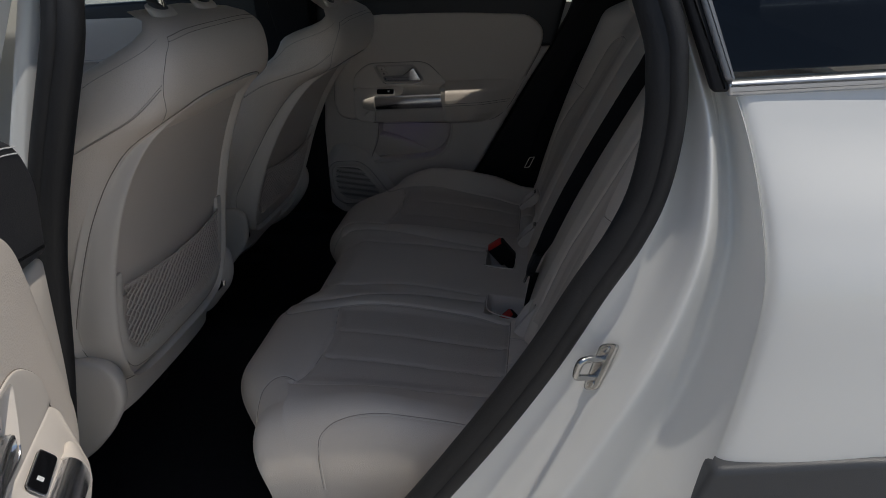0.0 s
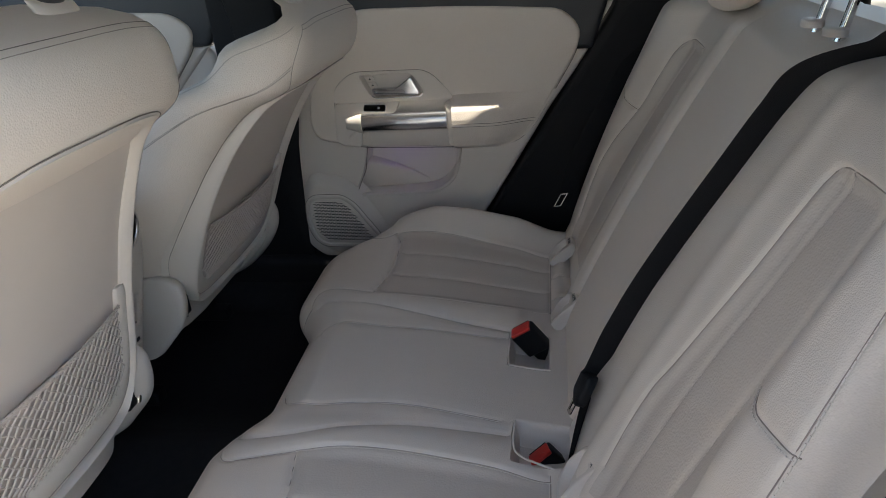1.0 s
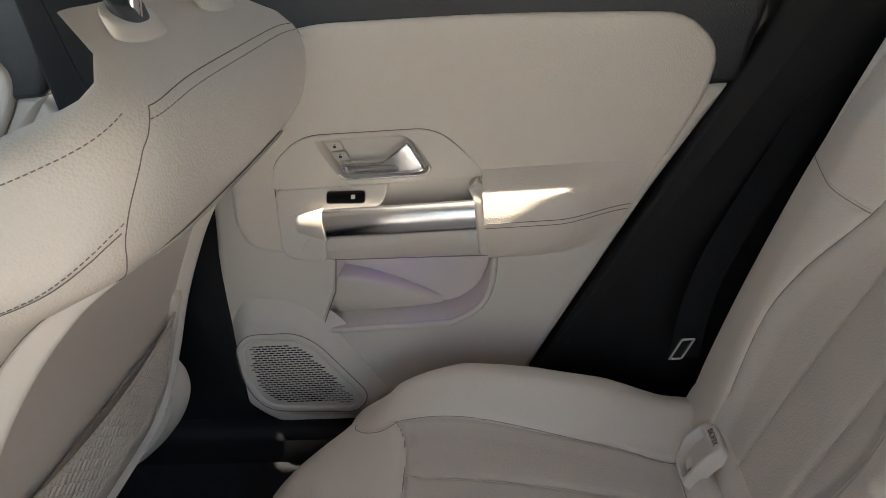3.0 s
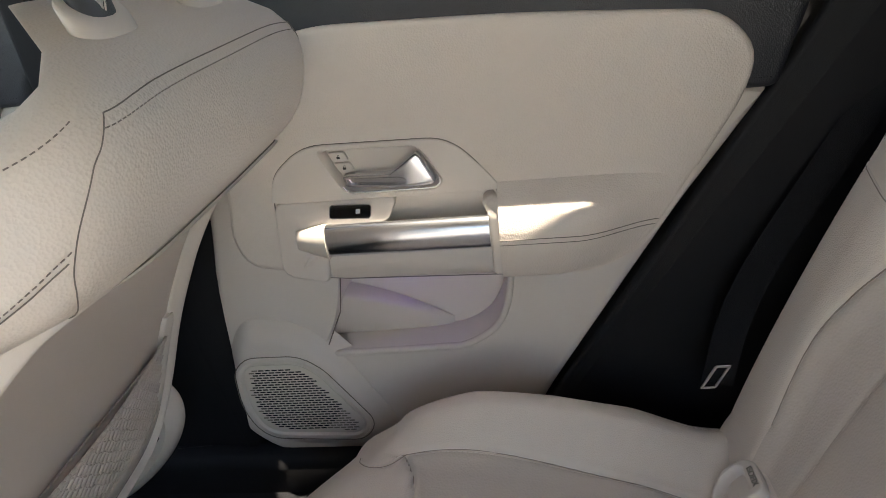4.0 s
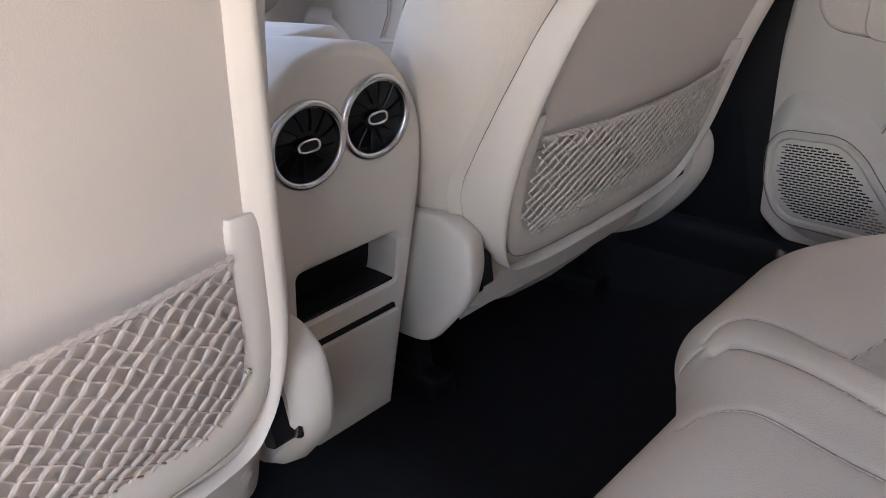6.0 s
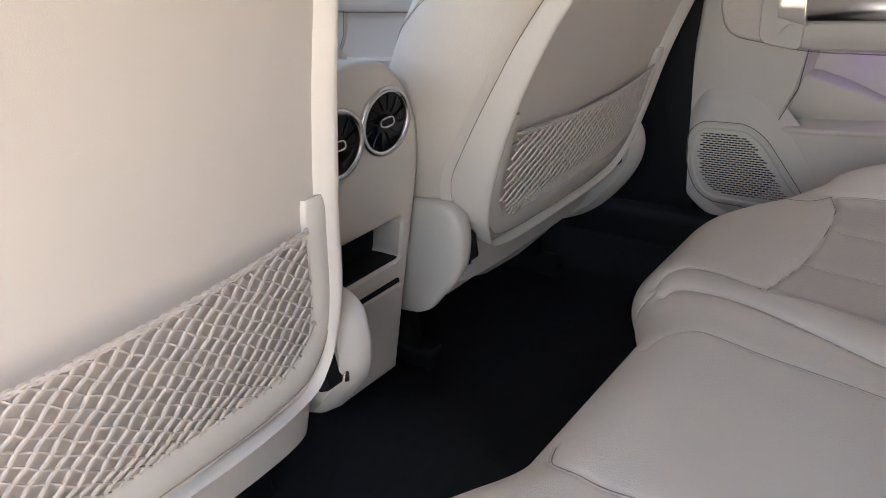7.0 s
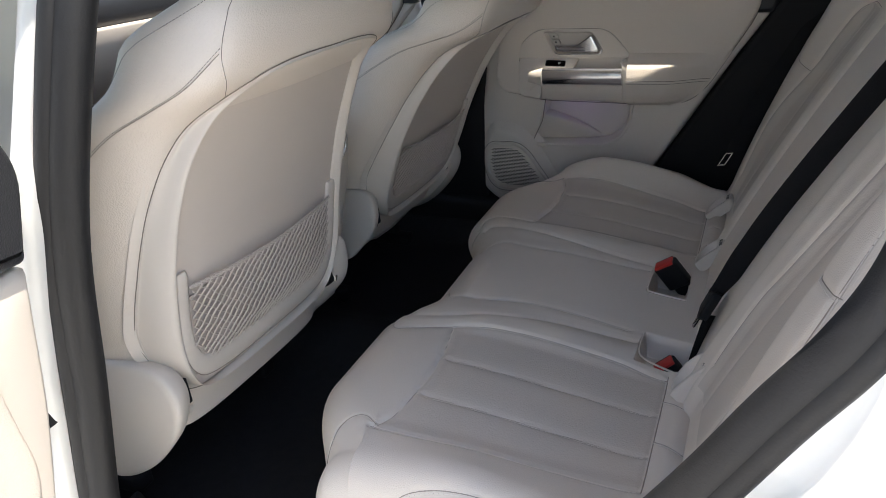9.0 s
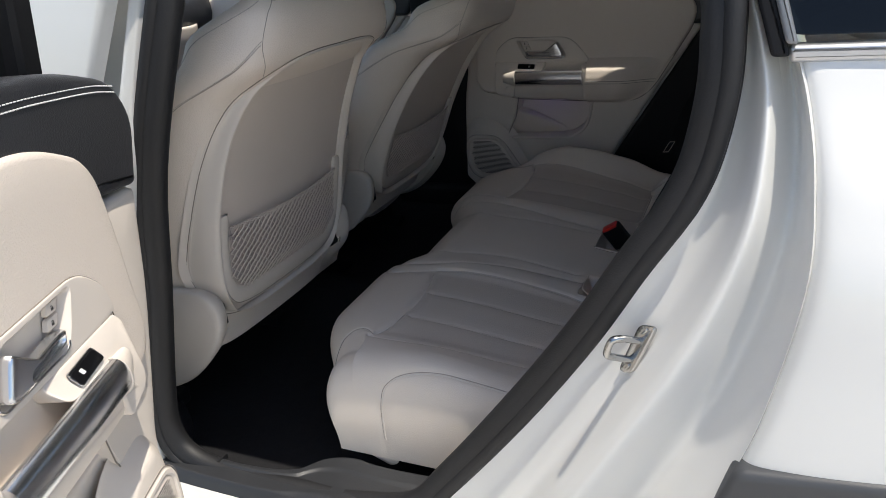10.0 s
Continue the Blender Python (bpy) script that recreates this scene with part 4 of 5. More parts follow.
    part("recess_edge", tube([face(a, b, 0.025) for a, b in recess[18:36]], 0.0012, 6), CHROME, door)
    # pull bar housing: a sloping ledge for the switch, an open channel behind the bar, a lip below it
    back = [(0.110, 0.795), (0.110, 0.902), (0.408, 0.902), (0.408, 0.785), (0.18, 0.789)]
    part("channel_back", slab(back, lambda a, b, h: face(a, b, h), 0.010, 0.001, 1), TRIM, door)
    ledge = fillet([(0.102, 0.800), (0.104, 0.901), (0.272, 0.901), (0.262, 0.874), (0.184, 0.872), (0.174, 0.835), (0.168, 0.79)], [0.02, 0.012, 0.012, 0.012, 0.02, 0.02, 0.01], 5)

    def slope(a, b, h):
        return face(a, b, 0.004 + (h / 0.040) * (0.021 + 0.024 * step(0.903, 0.868, b) * (0.75 + 0.25 * step(0.10, 0.15, a))))
    part("pull_housing", slab(ledge, slope, 0.040, 0.0035, 3), TRIM, door)
    lip = fillet([(0.115, 0.800), (0.150, 0.834), (0.41, 0.832), (0.41, 0.782), (0.18, 0.787)], [0.014, 0.01, 0.006, 0.006, 0.03], 5)
    part("pull_lip", slab(lip, lambda a, b, h: face(a, b, (h / 0.046) * (0.030 + 0.016 * step(0.775, 0.815, b))), 0.046, 0.006, 4), TRIM, door)
    lever = fillet([(0.203, 0.934), (0.207, 0.917), (0.285, 0.9155), (0.319, 0.9155), (0.329, 0.921), (0.311, 0.957), (0.304, 0.962), (0.297, 0.955), (0.286, 0.941), (0.268, 0.935)], [0.005, 0.006, 0.02, 0.008, 0.006, 0.008, 0.005, 0.01, 0.02, 0.02], 5)
    grip = fillet([(0.209, 0.9295), (0.212, 0.9205), (0.286, 0.9195), (0.291, 0.9240), (0.284, 0.9295)], 0.003, 4)
    part("door_handle", holed(lever, grip, lambda a, b, h: face(a, b, 0.012 + h + 0.010 * step(0.20, 0.31, a)), 0.014, 0.006, 0.0042, 0.0015, 140), CHROME, door, "satin chrome inner door handle")
    for k, zz in enumerate((0.9635, 0.9485)):
        key = fillet([(0.186 + 0.006 * k, zz), (0.208 + 0.006 * k, zz), (0.213 + 0.006 * k, zz - 0.012), (0.193 + 0.006 * k, zz - 0.012)], 0.003, 3)
        button = part("lock_button", slab(key, lambda a, b, h: face(a, b, 0.0085 + h), 0.006, 0.001, 2), TRIM, door)
        cx, cz = 0.200 + 0.006 * k, zz - 0.006
        part("lock_symbol", join(slab([(cx - 0.0022, cz - 0.003), (cx + 0.0022, cz - 0.003), (cx + 0.0022, cz), (cx - 0.0022, cz)], lambda a, b, h: face(a, b, 0.0143 + h), 0.0006, 0.0001, 1),
                                 tube([face(cx - 0.0014 + (0.0006 if k == 0 else 0), cz, 0.0148), face(cx - 0.0014 + (0.001 if k == 0 else 0), cz + 0.0022, 0.0148), face(cx + 0.0014, cz + 0.0022, 0.0148), face(cx + 0.0014, cz + 0.001, 0.0148)], 0.0004, 4)), PRINT, button)
    bar = [[face(a, 0.855 + 0.0225 * math.sin(q), 0.052 + 0.0145 * math.cos(q)) for q in [2 * math.pi * k / 28 for k in range(28)]] for a in (0.176, 0.178, 0.28, 0.391, 0.393)]
    bar[0] = [face(0.176, 0.855 + 0.0215 * math.sin(q), 0.052 + 0.0135 * math.cos(q)) for q in [2 * math.pi * k / 28 for k in range(28)]]
    part("pull_bar", loft(bar), CHROME, door, "brushed metal pull bar")
    socket = [[face(0.132 + 0.045 * t, 0.853 + (0.014 + 0.011 * t) * math.sin(q), 0.040 + (0.008 + 0.011 * t) * math.cos(q) + 0.009 * t) for q in [2 * math.pi * k / 20 for k in range(20)]] for t in (0, 0.25, 0.5, 0.75, 1)]
    part("bar_socket", loft(socket), TRIM, door)
    end = fillet([(0.392, 0.786), (0.392, 0.876), (0.384, 0.890), (0.396, 0.898), (0.418, 0.886), (0.424, 0.866), (0.424, 0.785)], [0.008, 0.006, 0.004, 0.006, 0.010, 0.01, 0.008], 4)
    part("bar_socket", slab(end, lambda a, b, h: face(a, b, (h / 0.062) * (0.030 + 0.022 * step(0.905, 0.872, b) - 0.008 * step(0.84, 0.79, b))), 0.062, 0.005, 4), TRIM, door)
    if not opened and not front:
        q, h, x1 = 0.7775, -0.014, 0.355
        part("ambient_light", slab([(0.215, q), (x1, q), (x1, q + 0.003), (0.215, q + 0.003)], lambda p, r, d: face(p, r, h + d), 0.003, 0.0005, 1), VIOLET, door, "thin violet light strip")
    sw = fillet([(0.182, 0.883), (0.182, 0.8965), (0.238, 0.8945), (0.238, 0.881)], 0.004, 3)
    switch = part("window_switch", slab(sw, lambda a, b, h: face(a, b, 0.0275 + 0.024 * step(0.903, 0.868, b) + h), 0.004, 0.002, 2), GLOSS, door, "black window switch")
    part("switch_ring", tube([face(a, b, 0.0295 + 0.024 * step(0.903, 0.868, b)) for a, b in sw], 0.0011, 6, closed=True), CHROME, switch)
    part("switch_symbol", slab([(0.218, 0.887), (0.224, 0.887), (0.224, 0.8915), (0.218, 0.8915)], lambda a, b, h: face(a, b, 0.0316 + 0.024 * step(0.903, 0.868, b) + h), 0.0006, 0.0001, 1), PALE, switch)
    rimline = [(0.126, 0.648), (0.20, 0.649), (0.30, 0.652), (0.343, 0.656), (0.385, 0.682), (0.405, 0.72), (0.414, 0.772)]
    part("pocket_rim", tube([face(p.x, p.y, 0.004) for p in spline([(a, b, 0) for a, b in rimline], 8)], 0.0055, 10), TRIM, door)

    def scoop(u, v):
        """A leaf that leans over the pocket's foot: foremost along its crest, falling back below and behind it."""
        x = 0.120 + 0.20 * u
        crest = 0.738 - 0.074 * u ** 1.7
        near = -0.047 + 0.044 * (1 - u) ** 0.75
        if v > 0.75:
            k = (v - 0.75) / 0.25
            return face(x, crest + 0.010 * math.sin(math.pi / 2 * k), near + (-0.047 - near) * k ** 2)
        k = v / 0.75
        return face(x, 0.650 + (crest - 0.650) * k, -0.047 + (near + 0.047) * (1 - (1 - k) ** 2.2) ** 0.9 if u < 0.999 else -0.047)
    part("pocket_bulge", grid(scoop, 36, 24), TRIM, door)
    swell = fillet([(-0.050, 0.54), (-0.040, 0.68), (0.0, 0.735), (0.10, 0.725), (0.165, 0.66), (0.245, 0.52), (0.215, 0.460), (0.025, 0.460)], [0.05, 0.04, 0.06, 0.06, 0.06, 0.05, 0.04, 0.06], 6)
    swell = [(a + shift, b) for a, b in swell]
    part("speaker_swell", mound(swell, lambda a, b, h: face(a, b, h - 0.004), 0.030, 0.050), TRIM, door)
    # loudspeaker
    spk = fillet([(-0.024, 0.63), (-0.005, 0.648), (0.078, 0.648), (0.110, 0.625), (0.182, 0.520), (0.165, 0.498), (0.0, 0.505), (-0.026, 0.56)], [0.012, 0.012, 0.02, 0.02, 0.015, 0.015, 0.03, 0.03], 5)
    spk = [(0.085 + (a - 0.078) * 0.88 + shift, 0.578 + (b - 0.575) * 0.88 + 0.004) for a, b in spk]
    part("speaker_rim", frame_ring(inset(spk, -0.012), lambda a, b, h: face(a, b, 0.0235 + h), 0.013, 0.006, 0.004), TRIM, door)
    part("seam", tube([face(a, b, 0.0265) for a, b in inset(spk, -0.013)], 0.0008, 5, closed=True), SEAM, door)
    grille = part("speaker_grille", slab(spk, lambda a, b, h: face(a, b, 0.018 + h), 0.010, 0.003, 2), TRIM, door, "beige perforated loudspeaker cover")
    holes = []
    core = inset(spk, 0.006)

    def inside(p):
        hit = False
        for (ax, ay), (bx, by) in zip(core, core[1:] + core[:1]):
            if (ay > p[1]) != (by > p[1]) and p[0] < (bx - ax) * (p[1] - ay) / (by - ay) + ax:
                hit = not hit
        return hit
    faint = []
    for r in range(36):
        for k in range(22):
            hx, hz = shift - 0.03 + 0.0105 * k + 0.0052 * (r % 2), 0.504 + 0.0044 * r
            if inside((hx - 0.001, hz)) and inside((hx + 0.0095, hz + 0.002)):
                near = math.hypot(hx - shift - 0.072, (hz - 0.590) * 0.95) < 0.070
                (holes if near else faint).append(slab([(hx, hz), (hx + 0.0084, hz), (hx + 0.0084, hz + 0.0021), (hx, hz + 0.0021)], lambda a, b, h: face(a, b, 0.0279 + h), 0.0004, 0.0, 1))
    part("grille_holes", join(*holes), BLACK, grille)
    part("grille_dents", join(*faint), SEAM, grille)
    if front:
        return door
    # outer skin, window frame and pane
    skin = fillet(([(0.09, 0.40), (0.07, 0.70), (-0.02, 0.92), (-0.07, 1.12)] if opened else [(-0.10, 0.40), (-0.06, 1.12)]) + [(0.90, 1.12), (0.80, 0.85), (0.52, 0.40)], 0.04, 4)
    part("outer_skin", slab(skin, lambda a, b, h: lay(a, PANEL_Y + 0.058 + 0.07 * (h / 0.09), b), 0.09, 0.03, 3), WHITE, door, "white painted outer skin")
    wf = fillet([(-0.03, 1.13), (0.0, 1.44), (0.74, 1.44), (0.94, 1.13)], [0.02, 0.06, 0.12, 0.02], 5)
    part("window_frame", frame_ring(wf, lambda a, b, h: lay(a - (b - 1.13) * 0.05, PANEL_Y + 0.10 - 0.14 * (b - 1.13) - h, b), 0.045, 0.04, 0.006), BLACK, door, "black window frame")
    pane = part("pane", slab(inset(wf, 0.04), lambda a, b, h: lay(a - (b - 1.13) * 0.05, PANEL_Y + 0.085 - 0.14 * (b - 1.13) - h, b), 0.004, 0.0005, 1), PRIVACY, door, "dark privacy glass")
    return door


rear_door("rear_door", lambda x, y, z: (x, y, z), (0.3, 0.76, 0.46), "shut white rear door lined in beige with a metal pull bar", False)
SWING = radians(68.8)
DX, DN = Vector((math.cos(SWING), -math.sin(SWING), 0)), Vector((math.sin(SWING), math.cos(SWING), 0))
HINGE = Vector((0.132, -0.918, -0.02))


def lay_open(x, y, z):
    return HINGE + DX * x + DN * (PANEL_Y - y) + Vector((0, 0, z))


door_left = rear_door("rear_door", lay_open, (0.25, -1.2, 0.46), "wide open white rear door lined in beige, black upper trim", True)
for rise in (0.0, 0.0075):
    run = [lay_open(p.x, PANEL_Y - 0.0146 + rise * 0.1, p.y - 0.012 + rise) for p in spline([(-0.053, 1.152, 0), (0.0, 1.161, 0), (0.077, 1.168, 0), (0.177, 1.174, 0), (0.4, 1.178, 0), (0.78, 1.178, 0)], 12)]
    part("stitching", dashes(run, 0.0009, 0.0045, 0.0018), PALE, door_left, "pale double stitching")

# ---------------------------------------------------------------- right-hand B-pillar, C-pillar, front door
solid("pillar_trim", slab(fillet([(-0.25, 0.40), (-0.20, 0.9), (-0.17, 1.45), (0.02, 1.45), (0.0, 0.9), (-0.02, 0.40)], 0.01, 3), lambda a, b, h: (a, 0.79 - 0.10 * step(1.1, 1.5, b) - h, b), 0.05, 0.012, 4), BLACK, "black centre pillar trim", "pillar", "structure")
solid("wheel_arch_trim", slab(fillet([(0.36, 0.40), (0.80, 1.10), (0.88, 1.42), (1.02, 1.42), (1.10, 1.14), (1.35, 1.14), (1.35, 0.40)], 0.03, 4), lambda a, b, h: (a, 0.80 - 0.12 * step(1.1, 1.5, b) - h, b), 0.075, 0.012, 4), BLACK, "black side trim beside the bench", "side trim", "structure")


def lay_front(x, y, z):
    """The front door is the longer and stands higher."""
    return (-0.915 + (x - 0.177) * 1.246, y, 0.928 + (z - 0.855) * 0.90)


front = rear_door("front_door", lay_front, (-0.8, 0.76, 0.46), "shut front door lined in pale beige with a metal pull bar", False, True)
fl = fillet([(-1.66, 0.44), (-1.66, 0.90), (-1.50, 1.07), (-0.20, 1.07), (-0.21, 0.9), (-0.26, 0.46)], 0.06, 5)
part("door_lining", slab(fl, lambda a, b, h: (a, 0.802 - h, b), 0.06, 0.015, 4), TRIM, front)
part("sill_trim", slab(fillet([(-1.40, 1.05), (-1.35, 1.21), (-0.17, 1.21), (-0.21, 1.065)], 0.02, 3), lambda a, b, h: (a, 0.83 - h, b), 0.065, 0.018, 4), DARK, front)
part("pane", slab(fillet([(-1.25, 1.20), (-0.55, 1.44), (-0.12, 1.44), (-0.10, 1.20)], 0.04, 4), lambda a, b, h: (a, 0.77 - 0.42 * (b - 1.18) - h, b), 0.004, 0.0005, 1), GLASS, front).visible_shadow = False
dash = thing("dashboard", (-1.1, 0, 0.6), "dashboard with a beige lower half", "dashboard")
glove = fillet([(-0.995, 1.07), (-1.005, 1.01), (-1.045, 0.95), (-1.11, 0.895), (-1.20, 0.845), (-1.32, 0.80), (-1.50, 0.775), (-1.50, 1.07)], [0.01, 0.03, 0.05, 0.06, 0.06, 0.05, 0.01, 0.01], 4)
part("lower_half", loft([[(a - k * 0.6, y, b + k * 0.4) for a, b in glove] for y, k in ((-0.66, 0.03), (-0.64, 0.008), (-0.61, 0.0), (0.58, 0.0), (0.61, 0.008), (0.63, 0.03))]), TRIM, dash)
part("upper_half", box(-1.45, -0.74, 1.05, -1.00, 0.74, 1.18, 0.05), DARK, dash)
part("vent_band", box(-1.10, -0.15, 1.01, -0.975, 0.15, 1.14, 0.03), GLOSS, dash, "glossy black vent band")
for yy in (-0.10, 0.0, 0.10):
    vent = part("air_vent", loft([[(-0.98 + h, yy + r * math.cos(q), 1.08 + r * math.sin(q)) for q in [2 * math.pi * k / 32 for k in range(32)]] for r, h in ((0.045, 0.0), (0.045, 0.008), (0.039, 0.010), (0.037, 0.004), (0.010, 0.004), (0.009, 0.010))]), CHROME, dash, "round chrome air vent")
    for k in range(10):
        q = 2 * math.pi * k / 10
        part("vent_fin", tube([(-0.970, yy + r * math.cos(q), 1.08 + r * math.sin(q)) for r in (0.012, 0.036)], 0.0035, 6), GLOSS, vent)
part("control_strip", box(-1.03, -0.14, 0.925, -0.995, 0.14, 0.965, 0.010), CHROME, dash, "row of metal climate switches")
part("console_bridge", box(-1.10, -0.14, 0.62, -0.62, 0.14, 0.80, 0.03), GLOSS, dash, "glossy black centre console front")

# ---------------------------------------------------------------- body shell at the near side
body = thing("car_body", (0.6, -0.8, 0.3), "white car body round the open door", "car body")
SEAL = [(0.165, 1.37), (0.132, 1.217), (0.052, 0.985), (0.0, 0.77), (-0.050, 0.566), (-0.060, 0.48), (-0.03, 0.425), (0.05, 0.400), (0.19, 0.400), (0.33, 0.405), (0.44, 0.435), (0.512, 0.515), (0.622, 0.660), (0.712, 0.79), (0.772, 0.89), (0.812, 0.953), (0.84, 1.015), (0.855, 1.09), (0.857, 1.15), (0.85, 1.21), (0.80, 1.34), (0.70, 1.43), (0.40, 1.455)]
seal_line = spline([(a, -0.758 + 0.09 * step(1.1, 1.5, b), b) for a, b in SEAL], 8, closed=True)
part("door_seal", tube(seal_line, 0.021, 14, closed=True, side=(0, 1, 0), flat=1.1), RUBBER, body, "black rubber door seal")
lip = [p + Vector((0, -0.016, 0)) + (p - Vector((0.4, p.y, 0.85))).normalized() * 0.012 for p in seal_line]
part("seal_lip", tube(lip, 0.011, 10, closed=True), RUBBER, body)


def opening(t):
    """The rear edge of the opening, from the sill up to the roof, t 0 to 1: seal edge and body edge."""
    inner = spline([(0.428, -0.772, 0.37), (0.514, -0.774, 0.486), (0.618, -0.775, 0.641), (0.740, -0.775, 0.837), (0.805, -0.772, 0.94), (0.840, -0.765, 1.008), (0.856, -0.753, 1.082), (0.858, -0.737, 1.149), (0.845, -0.715, 1.21), (0.815, -0.68, 1.32), (0.75, -0.64, 1.43)], 6)
    outer = spline([(0.69, -0.90, 0.32), (0.77, -0.90, 0.45), (0.845, -0.90, 0.60), (0.906, -0.890, 0.729), (0.936, -0.876, 0.837), (0.953, -0.860, 0.939), (0.952, -0.828, 1.010), (0.944, -0.797, 1.072), (0.927, -0.768, 1.134), (0.890, -0.735, 1.213), (0.79, -0.66, 1.43)], 6)
    f = t * (len(inner) - 1)
    i = min(int(f), len(inner) - 2)
    return inner[i].lerp(inner[i + 1], f - i), outer[i].lerp(outer[i + 1], f - i)


JAMB = curve_table([(0.0, 0.0), (0.08, 0.012), (0.20, 0.026), (0.32, 0.024), (0.42, 0.008), (0.48, 0.000), (0.54, 0.004), (0.66, 0.034), (0.76, 0.058), (0.84, 0.068), (0.89, 0.058), (0.945, 0.022), (1.0, 0.0)], 0, 1)


def jamb(u, v):
    a, b = opening(v)
    p = a.lerp(b, u)
    p.y += lerp_table(JAMB, u) * (0.55 + 0.45 * step(1.0, 0.55, v))
    return p


part("door_jamb", grid(jamb, 80, 70, thick=(0.012, 0.03, 0)), WHITE, body, "white painted door jamb")


def quarter(u, v):
    _, b = opening(v)
    x = b.x + (2.4 - b.x) * u ** 1.6
    y = b.y - 0.02 * math.sin(math.pi * min(1, u * 2)) * (1 - step(1.0, 1.1, b.z)) + 0.10 * u ** 2 + 0.012 * math.exp(-(x - b.x) / 0.005)
    return (x, y, b.z)


VQ = 0.80


def quarter_low(u, v):
    return quarter(u, v * VQ)


part("quarter_panel", grid(lambda u, v: quarter_low(u ** 1.5, v), 70, 60, thick=(0, 0.02, 0)), WHITE, body, "white painted rear quarter panel")
part("window_strip", slab(fillet([(0.924, 1.121), (0.921, 1.138), (2.2, 1.15), (2.2, 1.13)], 0.004, 3), lambda a, b, h: (a - 0.004, -0.752 - h + 0.02 * (a - 0.9), b + 0.008), 0.022, 0.006, 4), SILVER, body, "chrome strip below the window")
part("quarter_glass", slab(fillet([(0.934, 1.146), (0.86, 1.38), (1.5, 1.38), (1.8, 1.15)], 0.02, 4), lambda a, b, h: (a - 0.022, -0.762 + 0.3 * (b - 1.13) - h, b + 0.008), 0.006, 0.001, 1), TINTED, body, "dark tinted quarter window")
part("glass_edge", slab(fillet([(0.921, 1.128), (0.84, 1.38), (0.86, 1.38), (0.938, 1.128)], 0.004, 3), lambda a, b, h: (a - 0.018, -0.762 + 0.3 * (b - 1.13) - h, b + 0.008), 0.018, 0.005, 3), BLACK, body, "black window edge strip")
part("glass_edge", slab(fillet([(0.933, 1.140), (0.858, 1.38), (0.87, 1.38), (0.944, 1.140)], 0.004, 3), lambda a, b, h: (a - 0.018, -0.770 + 0.3 * (b - 1.13) - h, b + 0.008), 0.014, 0.004, 3), EDGE, body)
part("arch_cladding", slab(fillet([(0.80, 0.42), (0.904, 0.724), (1.10, 0.745), (1.35, 0.72), (1.5, 0.42)], [0.02, 0.012, 0.05, 0.05, 0.02], 5), lambda a, b, h: (a, -0.880 - h, b + 0.012), 0.030, 0.010, 4), GREY, body, "dark grey wheel arch cladding")
TREAD = curve_table([(-0.20, -0.56), (-0.155, -0.625), (-0.12, -0.665), (-0.073, -0.703), (-0.005, -0.727), (0.073, -0.735), (0.156, -0.728), (0.198, -0.714), (0.216, -0.692), (0.240, -0.672), (0.285, -0.664), (0.36, -0.672), (0.62, -0.66)], 0, 1)


def tread(u, v):
    """The sill's cover: it rises from the carpet with a rounded edge and runs out under the seal."""
    x = -0.17 + 0.77 * u
    y = lerp_table(TREAD, x) + (-0.815 - lerp_table(TREAD, x)) * v
    top = 0.424 + 0.006 * step(0.20, 0.34, x)
    d = (lerp_table(TREAD, x) - y) / 0.018
    return (x, y, top - 0.055 * max(0.0, 1 - d) ** 2 - 0.004 * step(0.30, 0.36, v) - 0.030 * step(0.72, 1.0, v))


part("sill_tread", grid(tread, 150, 40, thick=(0, 0, -0.03)), GREY_BLACK, body, "black plastic sill tread")
part("tread_joint", box(0.040, -0.762, 0.415, 0.043, -0.736, 0.4262, 0.0008), BLACK, body)
part("right_sill", box(-0.30, 0.70, 0.28, 0.80, 0.86, 0.47, 0.02), BLACK, body)
part("sill", box(-0.25, -0.90, 0.26, 0.80, -0.76, 0.40, 0.03), WHITE, body)
pb = fillet([(-0.24, 0.36), (-0.06, 1.45), (0.14, 1.45), (0.045, 0.985), (-0.02, 0.77), (-0.07, 0.55), (-0.07, 0.36)], 0.02, 4)
part("centre_pillar", slab(pb, lambda a, b, h: (a, -0.752 + 0.12 * step(1.1, 1.5, b) - h, b), 0.055, 0.02, 4), WHITE, body, "white painted centre pillar")
# unseen roof, its side edges set to shape the sun that falls inside
def roof(u, v):
    x = -0.66 + 2.36 * u
    # made-up gap along the right edge: casts sun patches on the door linings
    slot = max(step(0.32, 0.335, x) * min(1.0, max(0.0, (0.90 - x) / 0.30)), 1 - step(-0.36, -0.14, x))
    right = 0.69 - 0.064 * slot
    return (x, -0.712 + (0.712 + right) * v, 1.60 - 0.06 * (2 * v - 1) ** 2 - 0.10 * (2 * u - 1) ** 2)


part("roof", grid(roof, 150, 16, thick=(0, 0, -0.03)), WHITE, body)
# unseen rails, placed to bound the sun on bench end and far armrest
part("roof_rail", tube([(-0.66, -0.665, 1.45), (0.3, -0.66, 1.49), (1.3, -0.63, 1.44)], 0.04, 10), WHITE, body)
part("roof_rail", tube([(-0.9, 0.695, 1.44), (0.3, 0.698, 1.445), (1.3, 0.69, 1.43)], 0.04, 10), WHITE, body)
part("right_flank", box(-1.75, 0.825, 0.30, -0.26, 0.90, 1.10, 0.03), WHITE, body)
part("pillar_cover", slab(fillet([(-0.36, 1.0), (-0.22, 1.45), (0.165, 1.45), (-0.03, 1.0)], 0.02, 3), lambda a, b, h: (a, -0.80 + 0.16 * (b - 1.0) - h, b), 0.03, 0.01, 3), WHITE, body)
part("left_flank", box(-1.7, -0.90, 0.30, -0.24, -0.80, 1.10, 0.03), WHITE, body)
